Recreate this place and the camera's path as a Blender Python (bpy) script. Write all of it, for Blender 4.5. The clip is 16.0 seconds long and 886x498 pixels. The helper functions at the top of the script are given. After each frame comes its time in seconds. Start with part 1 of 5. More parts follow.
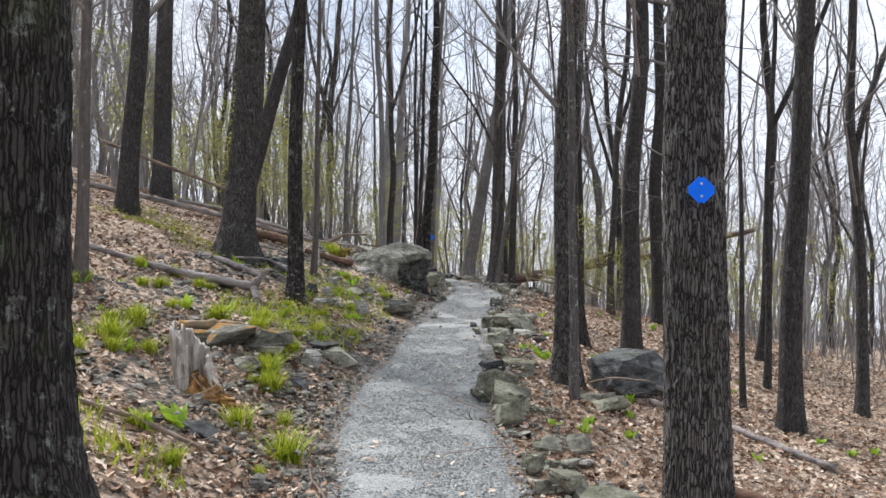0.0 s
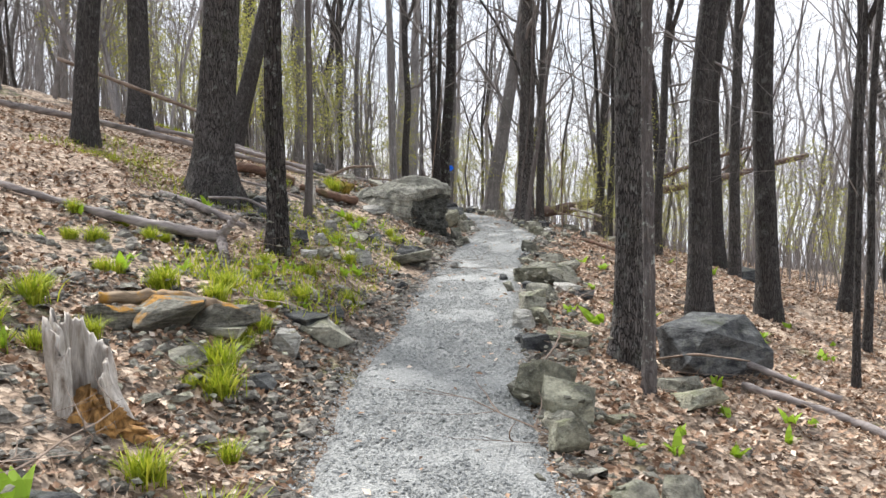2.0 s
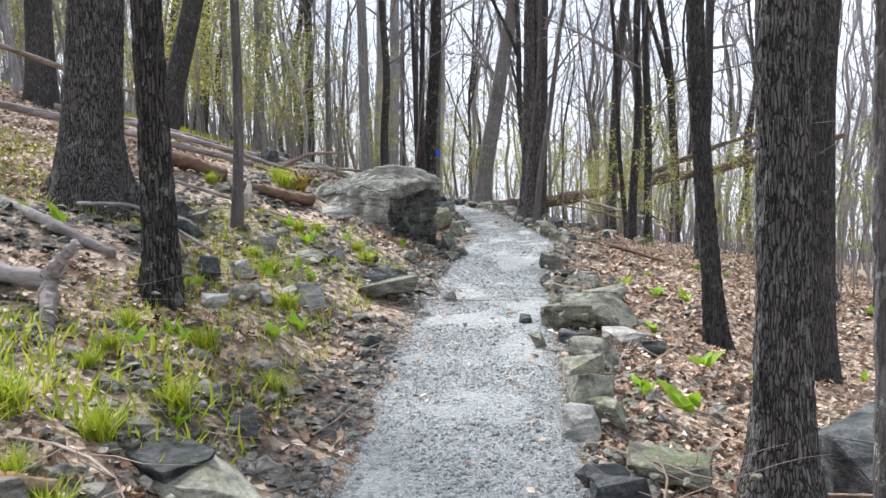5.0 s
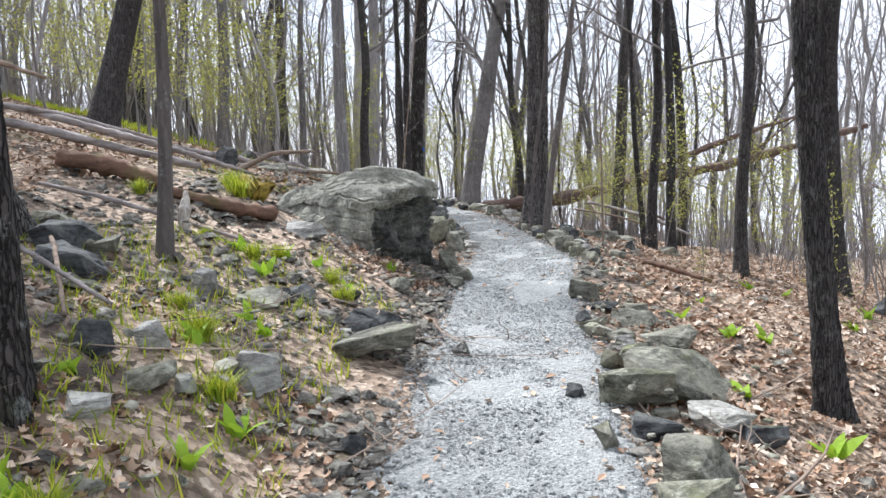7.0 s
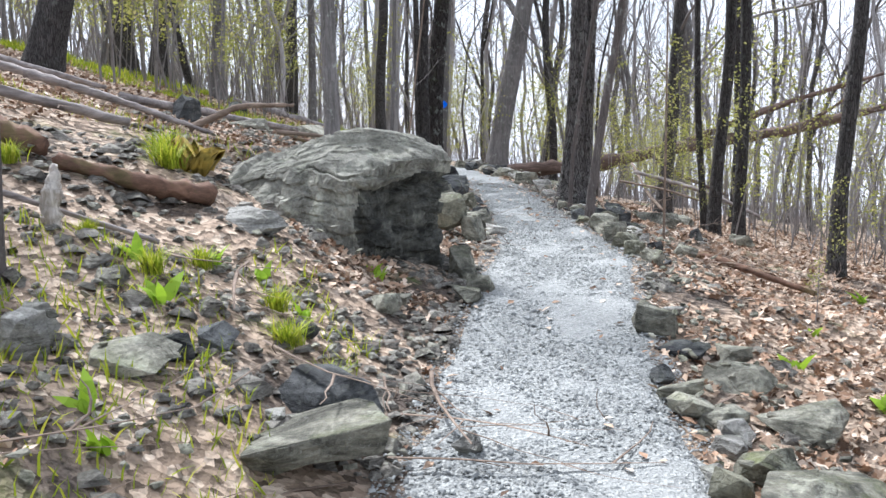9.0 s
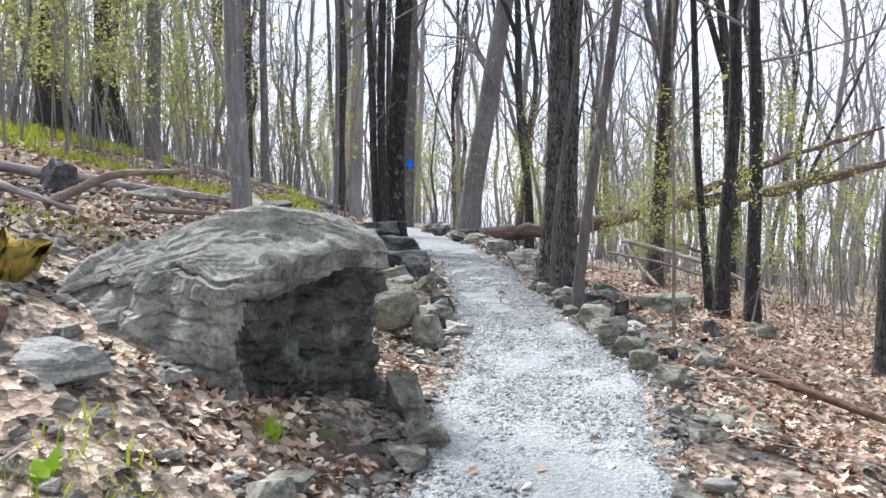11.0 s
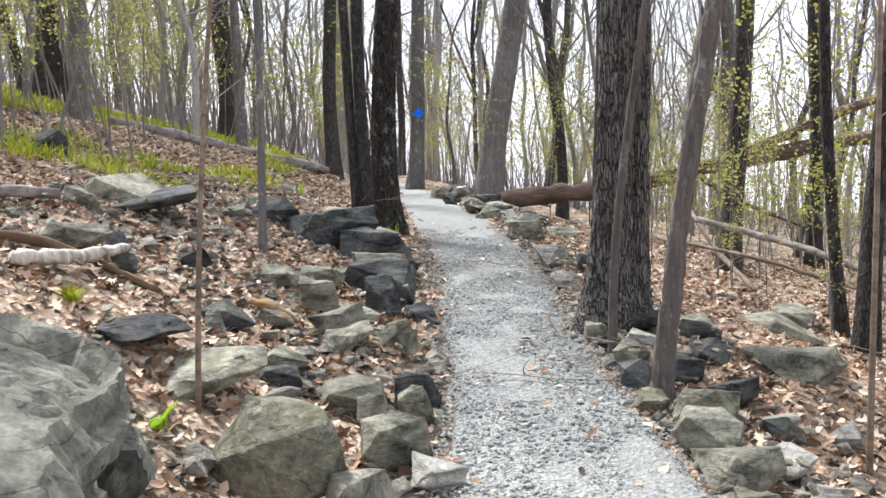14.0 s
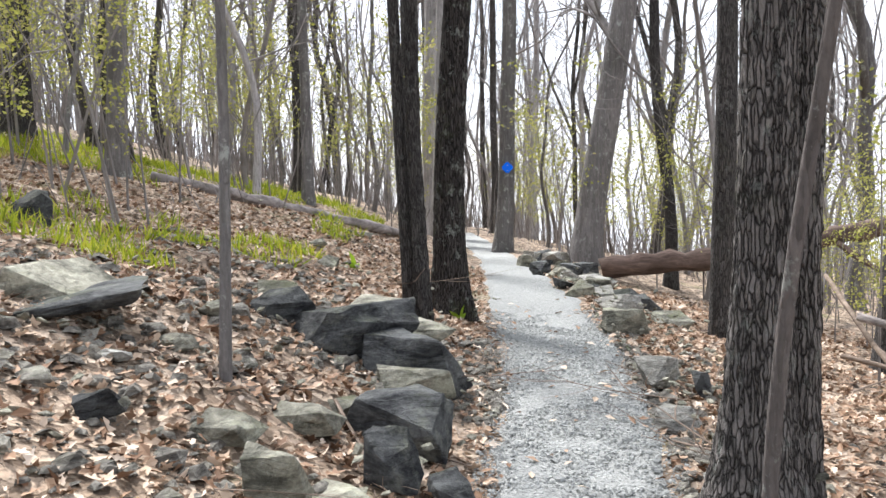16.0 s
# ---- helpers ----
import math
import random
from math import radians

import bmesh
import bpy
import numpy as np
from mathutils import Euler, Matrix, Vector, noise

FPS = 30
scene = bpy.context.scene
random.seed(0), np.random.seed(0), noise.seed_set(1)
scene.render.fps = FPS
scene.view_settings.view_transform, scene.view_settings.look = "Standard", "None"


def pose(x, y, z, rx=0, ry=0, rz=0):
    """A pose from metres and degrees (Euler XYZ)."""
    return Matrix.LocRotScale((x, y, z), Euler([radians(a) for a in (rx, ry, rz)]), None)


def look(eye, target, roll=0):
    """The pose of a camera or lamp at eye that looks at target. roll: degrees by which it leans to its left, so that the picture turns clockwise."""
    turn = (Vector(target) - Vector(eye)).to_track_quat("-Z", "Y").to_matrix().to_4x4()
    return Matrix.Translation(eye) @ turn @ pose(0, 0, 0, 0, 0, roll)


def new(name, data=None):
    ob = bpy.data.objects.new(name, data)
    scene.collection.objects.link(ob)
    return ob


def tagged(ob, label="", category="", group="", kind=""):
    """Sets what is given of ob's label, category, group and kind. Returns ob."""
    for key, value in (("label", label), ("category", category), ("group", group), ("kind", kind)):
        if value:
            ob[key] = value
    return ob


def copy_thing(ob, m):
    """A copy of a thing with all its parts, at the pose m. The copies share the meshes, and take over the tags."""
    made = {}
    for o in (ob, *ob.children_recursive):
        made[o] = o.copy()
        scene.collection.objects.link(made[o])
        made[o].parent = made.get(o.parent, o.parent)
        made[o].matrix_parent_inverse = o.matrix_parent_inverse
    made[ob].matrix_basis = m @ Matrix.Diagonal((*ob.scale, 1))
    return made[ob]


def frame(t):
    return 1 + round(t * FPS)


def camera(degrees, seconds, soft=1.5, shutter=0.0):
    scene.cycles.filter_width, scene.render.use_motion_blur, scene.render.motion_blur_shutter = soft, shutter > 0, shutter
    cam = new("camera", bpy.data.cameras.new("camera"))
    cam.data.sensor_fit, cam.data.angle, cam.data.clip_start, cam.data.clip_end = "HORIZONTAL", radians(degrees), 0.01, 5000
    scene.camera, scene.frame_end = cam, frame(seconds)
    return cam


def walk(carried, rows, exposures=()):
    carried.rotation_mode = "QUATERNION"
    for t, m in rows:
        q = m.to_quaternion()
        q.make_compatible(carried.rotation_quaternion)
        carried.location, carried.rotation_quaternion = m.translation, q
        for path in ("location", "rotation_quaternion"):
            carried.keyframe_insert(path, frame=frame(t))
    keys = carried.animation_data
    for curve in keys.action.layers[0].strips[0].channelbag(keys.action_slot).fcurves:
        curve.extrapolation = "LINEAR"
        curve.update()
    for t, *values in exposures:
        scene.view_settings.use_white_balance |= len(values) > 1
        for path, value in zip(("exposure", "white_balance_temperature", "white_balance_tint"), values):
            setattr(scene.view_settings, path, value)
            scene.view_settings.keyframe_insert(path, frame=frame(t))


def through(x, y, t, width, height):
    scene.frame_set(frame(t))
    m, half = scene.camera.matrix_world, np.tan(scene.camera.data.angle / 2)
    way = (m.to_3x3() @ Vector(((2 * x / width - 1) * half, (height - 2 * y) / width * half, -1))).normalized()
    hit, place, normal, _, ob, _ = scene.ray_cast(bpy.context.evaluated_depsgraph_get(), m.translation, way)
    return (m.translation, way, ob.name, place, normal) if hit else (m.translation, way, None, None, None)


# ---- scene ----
cam = camera(53, 16.0)
# seconds, eye x, y, z, then yaw, pitch and roll in degrees
ROWS = [
    (0, 0, 0, 1.5, 0, 0.5, -0),
    (0.5, 0.016, 0.592, 1.522, 0.53, -2.38, -0.01),
    (1, 0.033, 1.129, 1.529, 0.72, -4.42, -0.18),
    (1.5, 0.018, 1.683, 1.548, 1.02, -3.89, -0.59),
    (2, -0.029, 2.402, 1.578, 1.3, -4, -0.7),
    (2.5, -0.054, 3.094, 1.606, 2.08, -6.74, -1.05),
    (3, -0.088, 3.675, 1.608, 2.18, -5.21, -1.23),
    (3.5, -0.142, 4.278, 1.629, 1.24, -4.06, -1),
    (4, -0.127, 4.778, 1.649, 0.8, -4.51, -0.88),
    (6.5, -0.28, 7.356, 1.71, -0.76, -5.16, -1.86),
    (7, -0.319, 7.862, 1.737, -1, -5.33, -1.8),
    (7.5, -0.304, 8.386, 1.77, -0.71, -6.24, -1.65),
    (8, -0.269, 8.918, 1.787, -0.08, -7.02, -1.34),
    (8.5, -0.229, 9.452, 1.797, 0.55, -7.53, -0.63),
    (9, -0.186, 10.082, 1.8, 0.68, -8.2, -0.38),
    (9.5, -0.184, 10.539, 1.857, -0.03, -7.29, 0.23),
    (10, -0.13, 10.921, 1.864, -0.4, -4.05, 0.18),
    (12.5, 0.174, 13.536, 1.945, -0.72, -6.5, -2.52),
    (13, 0.232, 14.034, 1.971, -0.29, -7.06, -2.6),
    (13.5, 0.248, 14.565, 1.989, 0.05, -7.61, -2.43),
    (14, 0.3, 15.065, 2.022, 1.15, -8.16, -2.22),
    (14.5, 0.361, 15.503, 2.065, 2.82, -8.35, -1.88),
    (15, 0.413, 15.974, 2.104, 4.51, -8.26, -1.8),
    (15.5, 0.458, 16.467, 2.124, 6.3, -7.71, -1.72),
    (16, 0.5, 16.927, 2.096, 7.73, -4.7, -1.97),
]
# the picture brightens a little after the start
EXPOSURES = [(0.0, 0.46, 6150, 10), (1.5, 0.65, 6300, 10), (2.5, 0.88, 6400, 10), (4.0, 0.92, 6000, 10), (7.0, 0.96, 5950, 10), (10.0, 1.05, 5800, 10), (13.0, 1.12, 6050, 10), (15.0, 1.12, 6400, 10), (16.0, 1.24, 6250, 10)]
walk(cam, [(t, pose(x, y, z, 90 + pitch, 0, yaw) @ pose(0, 0, 0, 0, 0, roll)) for t, x, y, z, yaw, pitch, roll in ROWS], EXPOSURES)

# ---- sky and sun: bright thin cloud, sun high beyond the trail ----
SUN_ELEVATION, SUN_TURN = radians(52), radians(-35)
world = bpy.data.worlds.new("sky")
scene.world = world
world.use_nodes = True
wn, wl = world.node_tree.nodes, world.node_tree.links
wn.clear()
sky = wn.new("ShaderNodeTexSky")
sky.sky_type, sky.sun_disc = "NISHITA", False
sky.sun_elevation, sky.sun_rotation = SUN_ELEVATION, SUN_TURN
sky.air_density, sky.dust_density = 1.0, 2.0
cloud_at = wn.new("ShaderNodeTexCoord")
cloud_noise = wn.new("ShaderNodeTexNoise")
cloud_noise.inputs["Scale"].default_value, cloud_noise.inputs["Detail"].default_value = 3.2, 6
cloud_ramp = wn.new("ShaderNodeValToRGB")
cloud_ramp.color_ramp.elements[0].position, cloud_ramp.color_ramp.elements[1].position = 0.34, 0.56
cloud_ramp.color_ramp.elements[0].color = (0.35, 0.35, 0.35, 1)
cloud_mix = wn.new("ShaderNodeMix")
cloud_mix.data_type = "RGBA"
cloud_mix.inputs["B"].default_value = (9.0, 9.3, 10.0, 1)
sky_out, sky_bg = wn.new("ShaderNodeOutputWorld"), wn.new("ShaderNodeBackground")
sky_bg.inputs["Strength"].default_value = 0.094
wl.new(cloud_at.outputs["Generated"], cloud_noise.inputs["Vector"])
wl.new(cloud_noise.outputs["Fac"], cloud_ramp.inputs["Fac"])
wl.new(cloud_ramp.outputs["Color"], cloud_mix.inputs["Factor"])
wl.new(sky.outputs["Color"], cloud_mix.inputs["A"])
wl.new(cloud_mix.outputs["Result"], sky_bg.inputs["Color"])
wl.new(sky_bg.outputs["Background"], sky_out.inputs["Surface"])
sun = new("sun", bpy.data.lights.new("sun", "SUN"))
sun.data.energy, sun.data.angle, sun.data.color = 4.8, radians(8), (1.0, 0.975, 0.945)
sun_way = Vector((math.sin(SUN_TURN) * math.cos(SUN_ELEVATION), math.cos(SUN_TURN) * math.cos(SUN_ELEVATION), math.sin(SUN_ELEVATION)))
sun.matrix_world = look(sun_way * 60, (0, 0, 0))


# ---- materials ----
class Shader:
    """A small wrapper round one node material."""

    def __init__(self, name, rough=0.9):
        self.mat = bpy.data.materials.new(name)
        self.mat.use_nodes = True
        self.n, self.l = self.mat.node_tree.nodes, self.mat.node_tree.links
        self.bsdf = self.n["Principled BSDF"]
        self.bsdf.inputs["Roughness"].default_value = rough
        self.bsdf.inputs["Specular IOR Level"].default_value = 0.25
        self.at = self.n.new("ShaderNodeTexCoord").outputs["Object"]

    def place(self):
        self.at = self.n.new("ShaderNodeNewGeometry").outputs["Position"]

    def scaled(self, sx, sy, sz):
        node = self.n.new("ShaderNodeMapping")
        node.inputs["Scale"].default_value = (sx, sy, sz)
        self.l.new(self.at, node.inputs["Vector"])
        return node.outputs["Vector"]

    def warp(self, vector, scale, amount):
        """The vector, pushed about by a noise."""
        node = self.n.new("ShaderNodeTexNoise")
        node.inputs["Scale"].default_value = scale
        self.l.new(self.at, node.inputs["Vector"])
        add = self.n.new("ShaderNodeVectorMath")
        add.operation = "MULTIPLY_ADD"
        add.inputs[1].default_value = (amount, amount, amount)
        self.l.new(node.outputs["Color"], add.inputs[0])
        self.l.new(vector, add.inputs[2])
        return add.outputs["Vector"]

    def noise(self, scale, detail=5, rough=0.6, vector=None, distort=0.0):
        node = self.n.new("ShaderNodeTexNoise")
        node.inputs["Scale"].default_value, node.inputs["Detail"].default_value = scale, detail
        node.inputs["Roughness"].default_value, node.inputs["Distortion"].default_value = rough, distort
        self.l.new(vector or self.at, node.inputs["Vector"])
        return node.outputs["Fac"]

    def cells(self, scale, output="Color", feature="F1", vector=None):
        node = self.n.new("ShaderNodeTexVoronoi")
        node.feature = feature
        node.inputs["Scale"].default_value = scale
        self.l.new(vector or self.at, node.inputs["Vector"])
        return node.outputs[output]

    def ramp(self, value, stops, smooth=False):
        node = self.n.new("ShaderNodeValToRGB")
        band = node.color_ramp
        band.interpolation = "EASE" if smooth else "LINEAR"
        while len(band.elements) < len(stops):
            band.elements.new(0.5)
        for spot, (where, colour) in zip(band.elements, stops):
            spot.position = where
            spot.color = (*colour, 1) if isinstance(colour, tuple) else (colour, colour, colour, 1)
        self.l.new(value, node.inputs["Fac"])
        return node.outputs["Color"]

    def mix(self, a, b, factor, how="MIX"):
        node = self.n.new("ShaderNodeMix")
        node.data_type, node.blend_type = "RGBA", how
        for socket, value in (("A", a), ("B", b)):
            if isinstance(value, tuple):
                node.inputs[socket].default_value = (*value, 1)
            else:
                self.l.new(value, node.inputs[socket])
        if isinstance(factor, float):
            node.inputs["Factor"].default_value = factor
        else:
            self.l.new(factor, node.inputs["Factor"])
        return node.outputs["Result"]

    def sums(self, a, b, how="ADD"):
        node = self.n.new("ShaderNodeMath")
        node.operation = how
        for k, value in enumerate((a, b)):
            if isinstance(value, (int, float)):
                node.inputs[k].default_value = value
            else:
                self.l.new(value, node.inputs[k])
        return node.outputs["Value"]

    def chance(self):
        return self.n.new("ShaderNodeObjectInfo").outputs["Random"]

    def island(self):
        return self.n.new("ShaderNodeNewGeometry").outputs["Random Per Island"]

    def up(self):
        """How far the surface faces upwards, 0 to 1."""
        node = self.n.new("ShaderNodeSeparateXYZ")
        self.l.new(self.n.new("ShaderNodeNewGeometry").outputs["Normal"], node.inputs["Vector"])
        return node.outputs["Z"]

    def done(self, colour, bump=None, strength=0.5, distance=0.01):
        self.l.new(colour, self.bsdf.inputs["Base Color"])
        if bump is not None:
            node = self.n.new("ShaderNodeBump")
            node.inputs["Strength"].default_value, node.inputs["Distance"].default_value = strength, distance
            self.l.new(bump, node.inputs["Height"])
            self.l.new(node.outputs["Normal"], self.bsdf.inputs["Normal"])
        return self.mat


def bark_material(name, dark, light, ridge=34.0, lichen=0.0, moss=0.25, crack=1.0):
    """Long plates parted by dark furrows, with grain, lichen and moss."""
    s = Shader(name, 0.92)
    bent = s.warp(s.scaled(1, 1, 0.12), 16.0, 0.018)
    plates = s.cells(ridge, "Distance", "DISTANCE_TO_EDGE", bent)
    rough_grain = s.noise(ridge * 1.3, 5, 0.75, s.scaled(1, 1, 0.2))
    furrow = s.ramp(s.sums(plates, s.sums(rough_grain, 0.12, "MULTIPLY"), "ADD"), [(0.05, 0.0), (0.24, 1.0)])
    grain = s.noise(ridge * 2.2, 5, 0.7, s.scaled(1, 1, 0.35), 0.5)
    body = s.ramp(grain, [(0.3, tuple(0.5 * (a + b) for a, b in zip(dark, light))), (0.7, light)])
    tone = s.ramp(s.cells(ridge, "Color", "F1", bent), [(0.0, 0.7), (1.0, 1.2)])
    body = s.mix(body, tone, 1.0, "MULTIPLY")
    cracked = s.mix(dark, body, furrow)
    body = s.mix(body, cracked, float(crack))
    body = s.mix(body, s.ramp(s.noise(1.7, 4, 0.6), [(0.35, 1.1), (0.7, 0.72)]), 1.0, "MULTIPLY")
    body = s.mix(body, s.ramp(s.chance(), [(0.0, 0.75), (1.0, 1.2)]), 1.0, "MULTIPLY")
    if lichen:
        spots = s.ramp(s.noise(11, 5, 0.75, s.scaled(1, 1, 0.8)), [(0.57, 0.0), (0.64, 1.0)])
        body = s.mix(body, (0.36, 0.38, 0.34), s.sums(spots, lichen, "MULTIPLY"))
    mossy = s.ramp(s.noise(3.0, 5, 0.7), [(0.55, 0.0), (0.72, 1.0)])
    body = s.mix(body, (0.1, 0.12, 0.05), s.sums(mossy, moss, "MULTIPLY"))
    return s.done(body, s.sums(furrow, s.sums(grain, 0.5, "MULTIPLY"), "ADD"), 0.9 * crack + 0.1, 0.02)


BARK = bark_material("grey-brown ridged bark", (0.016, 0.014, 0.013), (0.128, 0.116, 0.108), 70, 0.2, 0.15, 0.9)
BARK_NEAR = bark_material("deeply furrowed oak bark", (0.01, 0.008, 0.007), (0.24, 0.216, 0.2), 66, 0.35, 0.2)
BARK_DARK = bark_material("dark wet bark", (0.006, 0.005, 0.004), (0.1, 0.086, 0.078), 52, 0.45, 0.4)
BARK_SMOOTH = bark_material("smooth grey bark", (0.085, 0.078, 0.075), (0.215, 0.2, 0.192), 40, 0.7, 0.2, 0.25)
BARK_STEM = bark_material("smooth brown-grey bark", (0.05, 0.043, 0.04), (0.135, 0.115, 0.105), 40, 0.35, 0.15, 0.25)
BARK_BANDED = bark_material("brown-grey bark with pale lichen", (0.04, 0.035, 0.032), (0.17, 0.15, 0.14), 50, 1.0, 0.15, 0.5)
# Distance haze is painted into this bark as a paler, greyer colour.
BARK_HAZY = bark_material("grey bark paled by painted haze", (0.18, 0.17, 0.167), (0.42, 0.395, 0.385), 40, 0.2, 0.1, 0.4)


def twig_material():
    s = Shader("grey-brown twigs", 0.9)
    return s.done(s.ramp(s.noise(3.0, 3), [(0.3, (0.12, 0.108, 0.1)), (0.7, (0.28, 0.255, 0.24))]))


TWIG = twig_material()


def ground_material():
    s = Shader("leaf litter over dark soil", 0.95)
    s.place()
    bent = s.warp(s.scaled(1, 1, 1), 30.0, 0.03)
    leaves = s.cells(24.0, "Color", "F1", bent)
    shade = s.ramp(leaves, [(0.15, (0.09, 0.065, 0.045)), (0.45, (0.28, 0.205, 0.145)), (0.7, (0.42, 0.32, 0.235)), (0.9, (0.54, 0.44, 0.34))])
    soil = s.ramp(s.noise(30, 6, 0.7), [(0.3, (0.025, 0.02, 0.016)), (0.7, (0.13, 0.1, 0.08))])
    bare = s.ramp(s.noise(1.3, 6, 0.68), [(0.5, 0.0), (0.64, 1.0)])
    body = s.mix(shade, soil, bare)
    green = s.ramp(s.noise(0.8, 6, 0.7, s.scaled(1.0, 1.0, 0.3)), [(0.58, 0.0), (0.72, 0.7)])
    body = s.mix(body, (0.12, 0.16, 0.035), green)
    height = s.sums(s.cells(24.0, "Distance", "F1", bent), s.noise(40, 5), "ADD")
    return s.done(body, height, 0.9, 0.03)


GROUND = ground_material()


def gravel_material(name, cell):
    s = Shader(name, 0.85)
    s.place()
    chips = s.cells(cell, "Color")
    tone = s.ramp(chips, [(0.1, (0.205, 0.21, 0.2)), (0.45, (0.3, 0.304, 0.29)), (0.75, (0.345, 0.35, 0.33)), (0.95, (0.43, 0.432, 0.405))])
    worn = s.ramp(s.noise(1.1, 5, 0.65), [(0.35, 0.0), (0.7, 0.5)])
    tone = s.mix(tone, (0.37, 0.372, 0.352), worn)
    grit = s.ramp(s.noise(90, 3, 0.7), [(0.3, 0.72), (0.7, 1.15)])
    tone = s.mix(tone, grit, 1.0, "MULTIPLY")
    return s.done(tone, s.sums(s.cells(cell, "Distance"), s.noise(110, 3), "ADD"), 0.9, 0.012)


GRAVEL = gravel_material("crushed grey stone", 58.0)


def chip_material():
    s = Shader("loose grey stone chips", 0.85)
    tone = s.ramp(s.island(), [(0.0, (0.165, 0.17, 0.165)), (0.35, (0.26, 0.265, 0.255)), (0.8, (0.31, 0.316, 0.3)), (1.0, (0.4, 0.402, 0.38))])
    return s.done(tone)


CHIPS = chip_material()


def rock_material(name, dark, light, moss=0.3, lichen=0.4, speck=0.25, moss_tone=(0.13, 0.15, 0.045), bed=6.5):
    s = Shader(name, 0.88)
    s.place()
    grain = s.noise(38, 6, 0.75)
    strata = s.noise(5, 6, 0.65, s.scaled(1, 1, bed), 0.5)
    body = s.ramp(strata, [(0.36, dark), (0.62, light)])
    body = s.mix(body, s.ramp(grain, [(0.3, 0.55), (0.7, 1.25)]), 1.0, "MULTIPLY")
    body = s.mix(body, s.ramp(s.noise(1.8, 5, 0.7), [(0.35, 0.65), (0.65, 1.15)]), 1.0, "MULTIPLY")
    body = s.mix(body, s.ramp(s.chance(), [(0.0, 0.7), (1.0, 1.2)]), 1.0, "MULTIPLY")
    split = s.cells(2.6, "Distance", "DISTANCE_TO_EDGE", s.warp(s.scaled(1, 1.7, 4.5), 3.0, 0.7))
    crack = s.ramp(s.sums(split, s.sums(grain, 0.05, "MULTIPLY"), "ADD"), [(0.0, 0.55), (0.045, 1.0)])
    body = s.mix(body, crack, 1.0, "MULTIPLY")
    pale = s.ramp(s.noise(6.5, 6, 0.75), [(0.54, 0.0), (0.64, 1.0)])
    body = s.mix(body, (0.46, 0.46, 0.36), s.sums(pale, lichen, "MULTIPLY"))
    specks = s.ramp(s.noise(60, 3, 0.6), [(0.6, 0.0), (0.72, 1.0)])
    body = s.mix(body, (0.5, 0.5, 0.46), s.sums(specks, speck, "MULTIPLY"))
    top = s.sums(s.ramp(s.up(), [(0.55, 0.0), (0.95, 1.0)]), s.ramp(s.noise(4.2, 6, 0.7), [(0.5, 0.0), (0.66, 1.0)]), "MULTIPLY")
    body = s.mix(body, moss_tone, s.sums(top, moss, "MULTIPLY"))
    height = s.sums(s.sums(s.sums(grain, 0.5, "MULTIPLY"), strata, "ADD"), s.sums(crack, 0.5, "MULTIPLY"), "ADD")
    return s.done(body, height, 0.9, 0.04)


ROCK = rock_material("layered grey-green schist", (0.085, 0.082, 0.064), (0.4, 0.38, 0.3), 0.4, 0.55, bed=2.2)
ROCK_BIG = rock_material("lichened grey schist of the big boulder", (0.17, 0.163, 0.135), (0.42, 0.405, 0.335), 0.22, 0.5, bed=1.0)
# Darker copy of the boulder's rock: shade under the rim put into its colour.
ROCK_SHADED = rock_material("rock darkened by painted undercut shade", (0.024, 0.024, 0.021), (0.13, 0.128, 0.108), 0.25, 0.2, 0.05, bed=2.5)
ROCK_DARK = rock_material("dark blue-grey rock", (0.022, 0.023, 0.026), (0.135, 0.138, 0.135), 0.25, 0.16, 0.06, bed=3.0)
ROCK_MOSSY = rock_material("mossy grey-green rock", (0.1, 0.098, 0.075), (0.37, 0.355, 0.26), 0.7, 0.7, bed=2.0)
ROCK_ORANGE = rock_material("rock under orange-brown moss", (0.09, 0.085, 0.07), (0.32, 0.3, 0.24), 3.0, 0.3, 0.1, (0.3, 0.15, 0.02))
ROCK_PALE = rock_material("pale cream-grey rock", (0.26, 0.25, 0.22), (0.52, 0.5, 0.45), 0.2, 0.3)
PEBBLE = rock_material("small grey stones and shards", (0.07, 0.062, 0.053), (0.33, 0.305, 0.26), 0.15)


def wood_material(name, dark, light, moss=(0.0, (0.3, 0.16, 0.02)), along=(0.16, 1, 1)):
    s = Shader(name, 0.9)
    grain = s.noise(16, 6, 0.7, s.scaled(*along), 0.5)
    body = s.ramp(grain, [(0.3, dark), (0.68, light)])
    body = s.mix(body, s.ramp(s.noise(3.0, 4), [(0.3, 0.7), (0.7, 1.15)]), 1.0, "MULTIPLY")
    if moss[0]:
        spots = s.ramp(s.noise(4.5, 6, 0.7), [(0.5, 0.0), (0.6, 1.0)])
        body = s.mix(body, moss[1], s.sums(spots, moss[0], "MULTIPLY"))
    return s.done(body, grain, 0.7, 0.012)


LOG_GREY = wood_material("weathered grey-brown log", (0.1, 0.085, 0.078), (0.38, 0.335, 0.31))
LOG_RED = wood_material("reddish-brown rotting log", (0.06, 0.035, 0.025), (0.24, 0.14, 0.095), (0.3, (0.12, 0.14, 0.04)))
LOG_MOSS = wood_material("rotten log with orange moss", (0.1, 0.07, 0.045), (0.36, 0.27, 0.18), (1.0, (0.33, 0.17, 0.025)))
STUMP_WOOD = wood_material("bleached splintered wood", (0.16, 0.12, 0.09), (0.8, 0.74, 0.66), along=(1.4, 1.4, 0.25))
STUMP_ROT = wood_material("orange-brown rotten wood", (0.05, 0.027, 0.014), (0.5, 0.27, 0.09), along=(1.5, 1.5, 0.7))
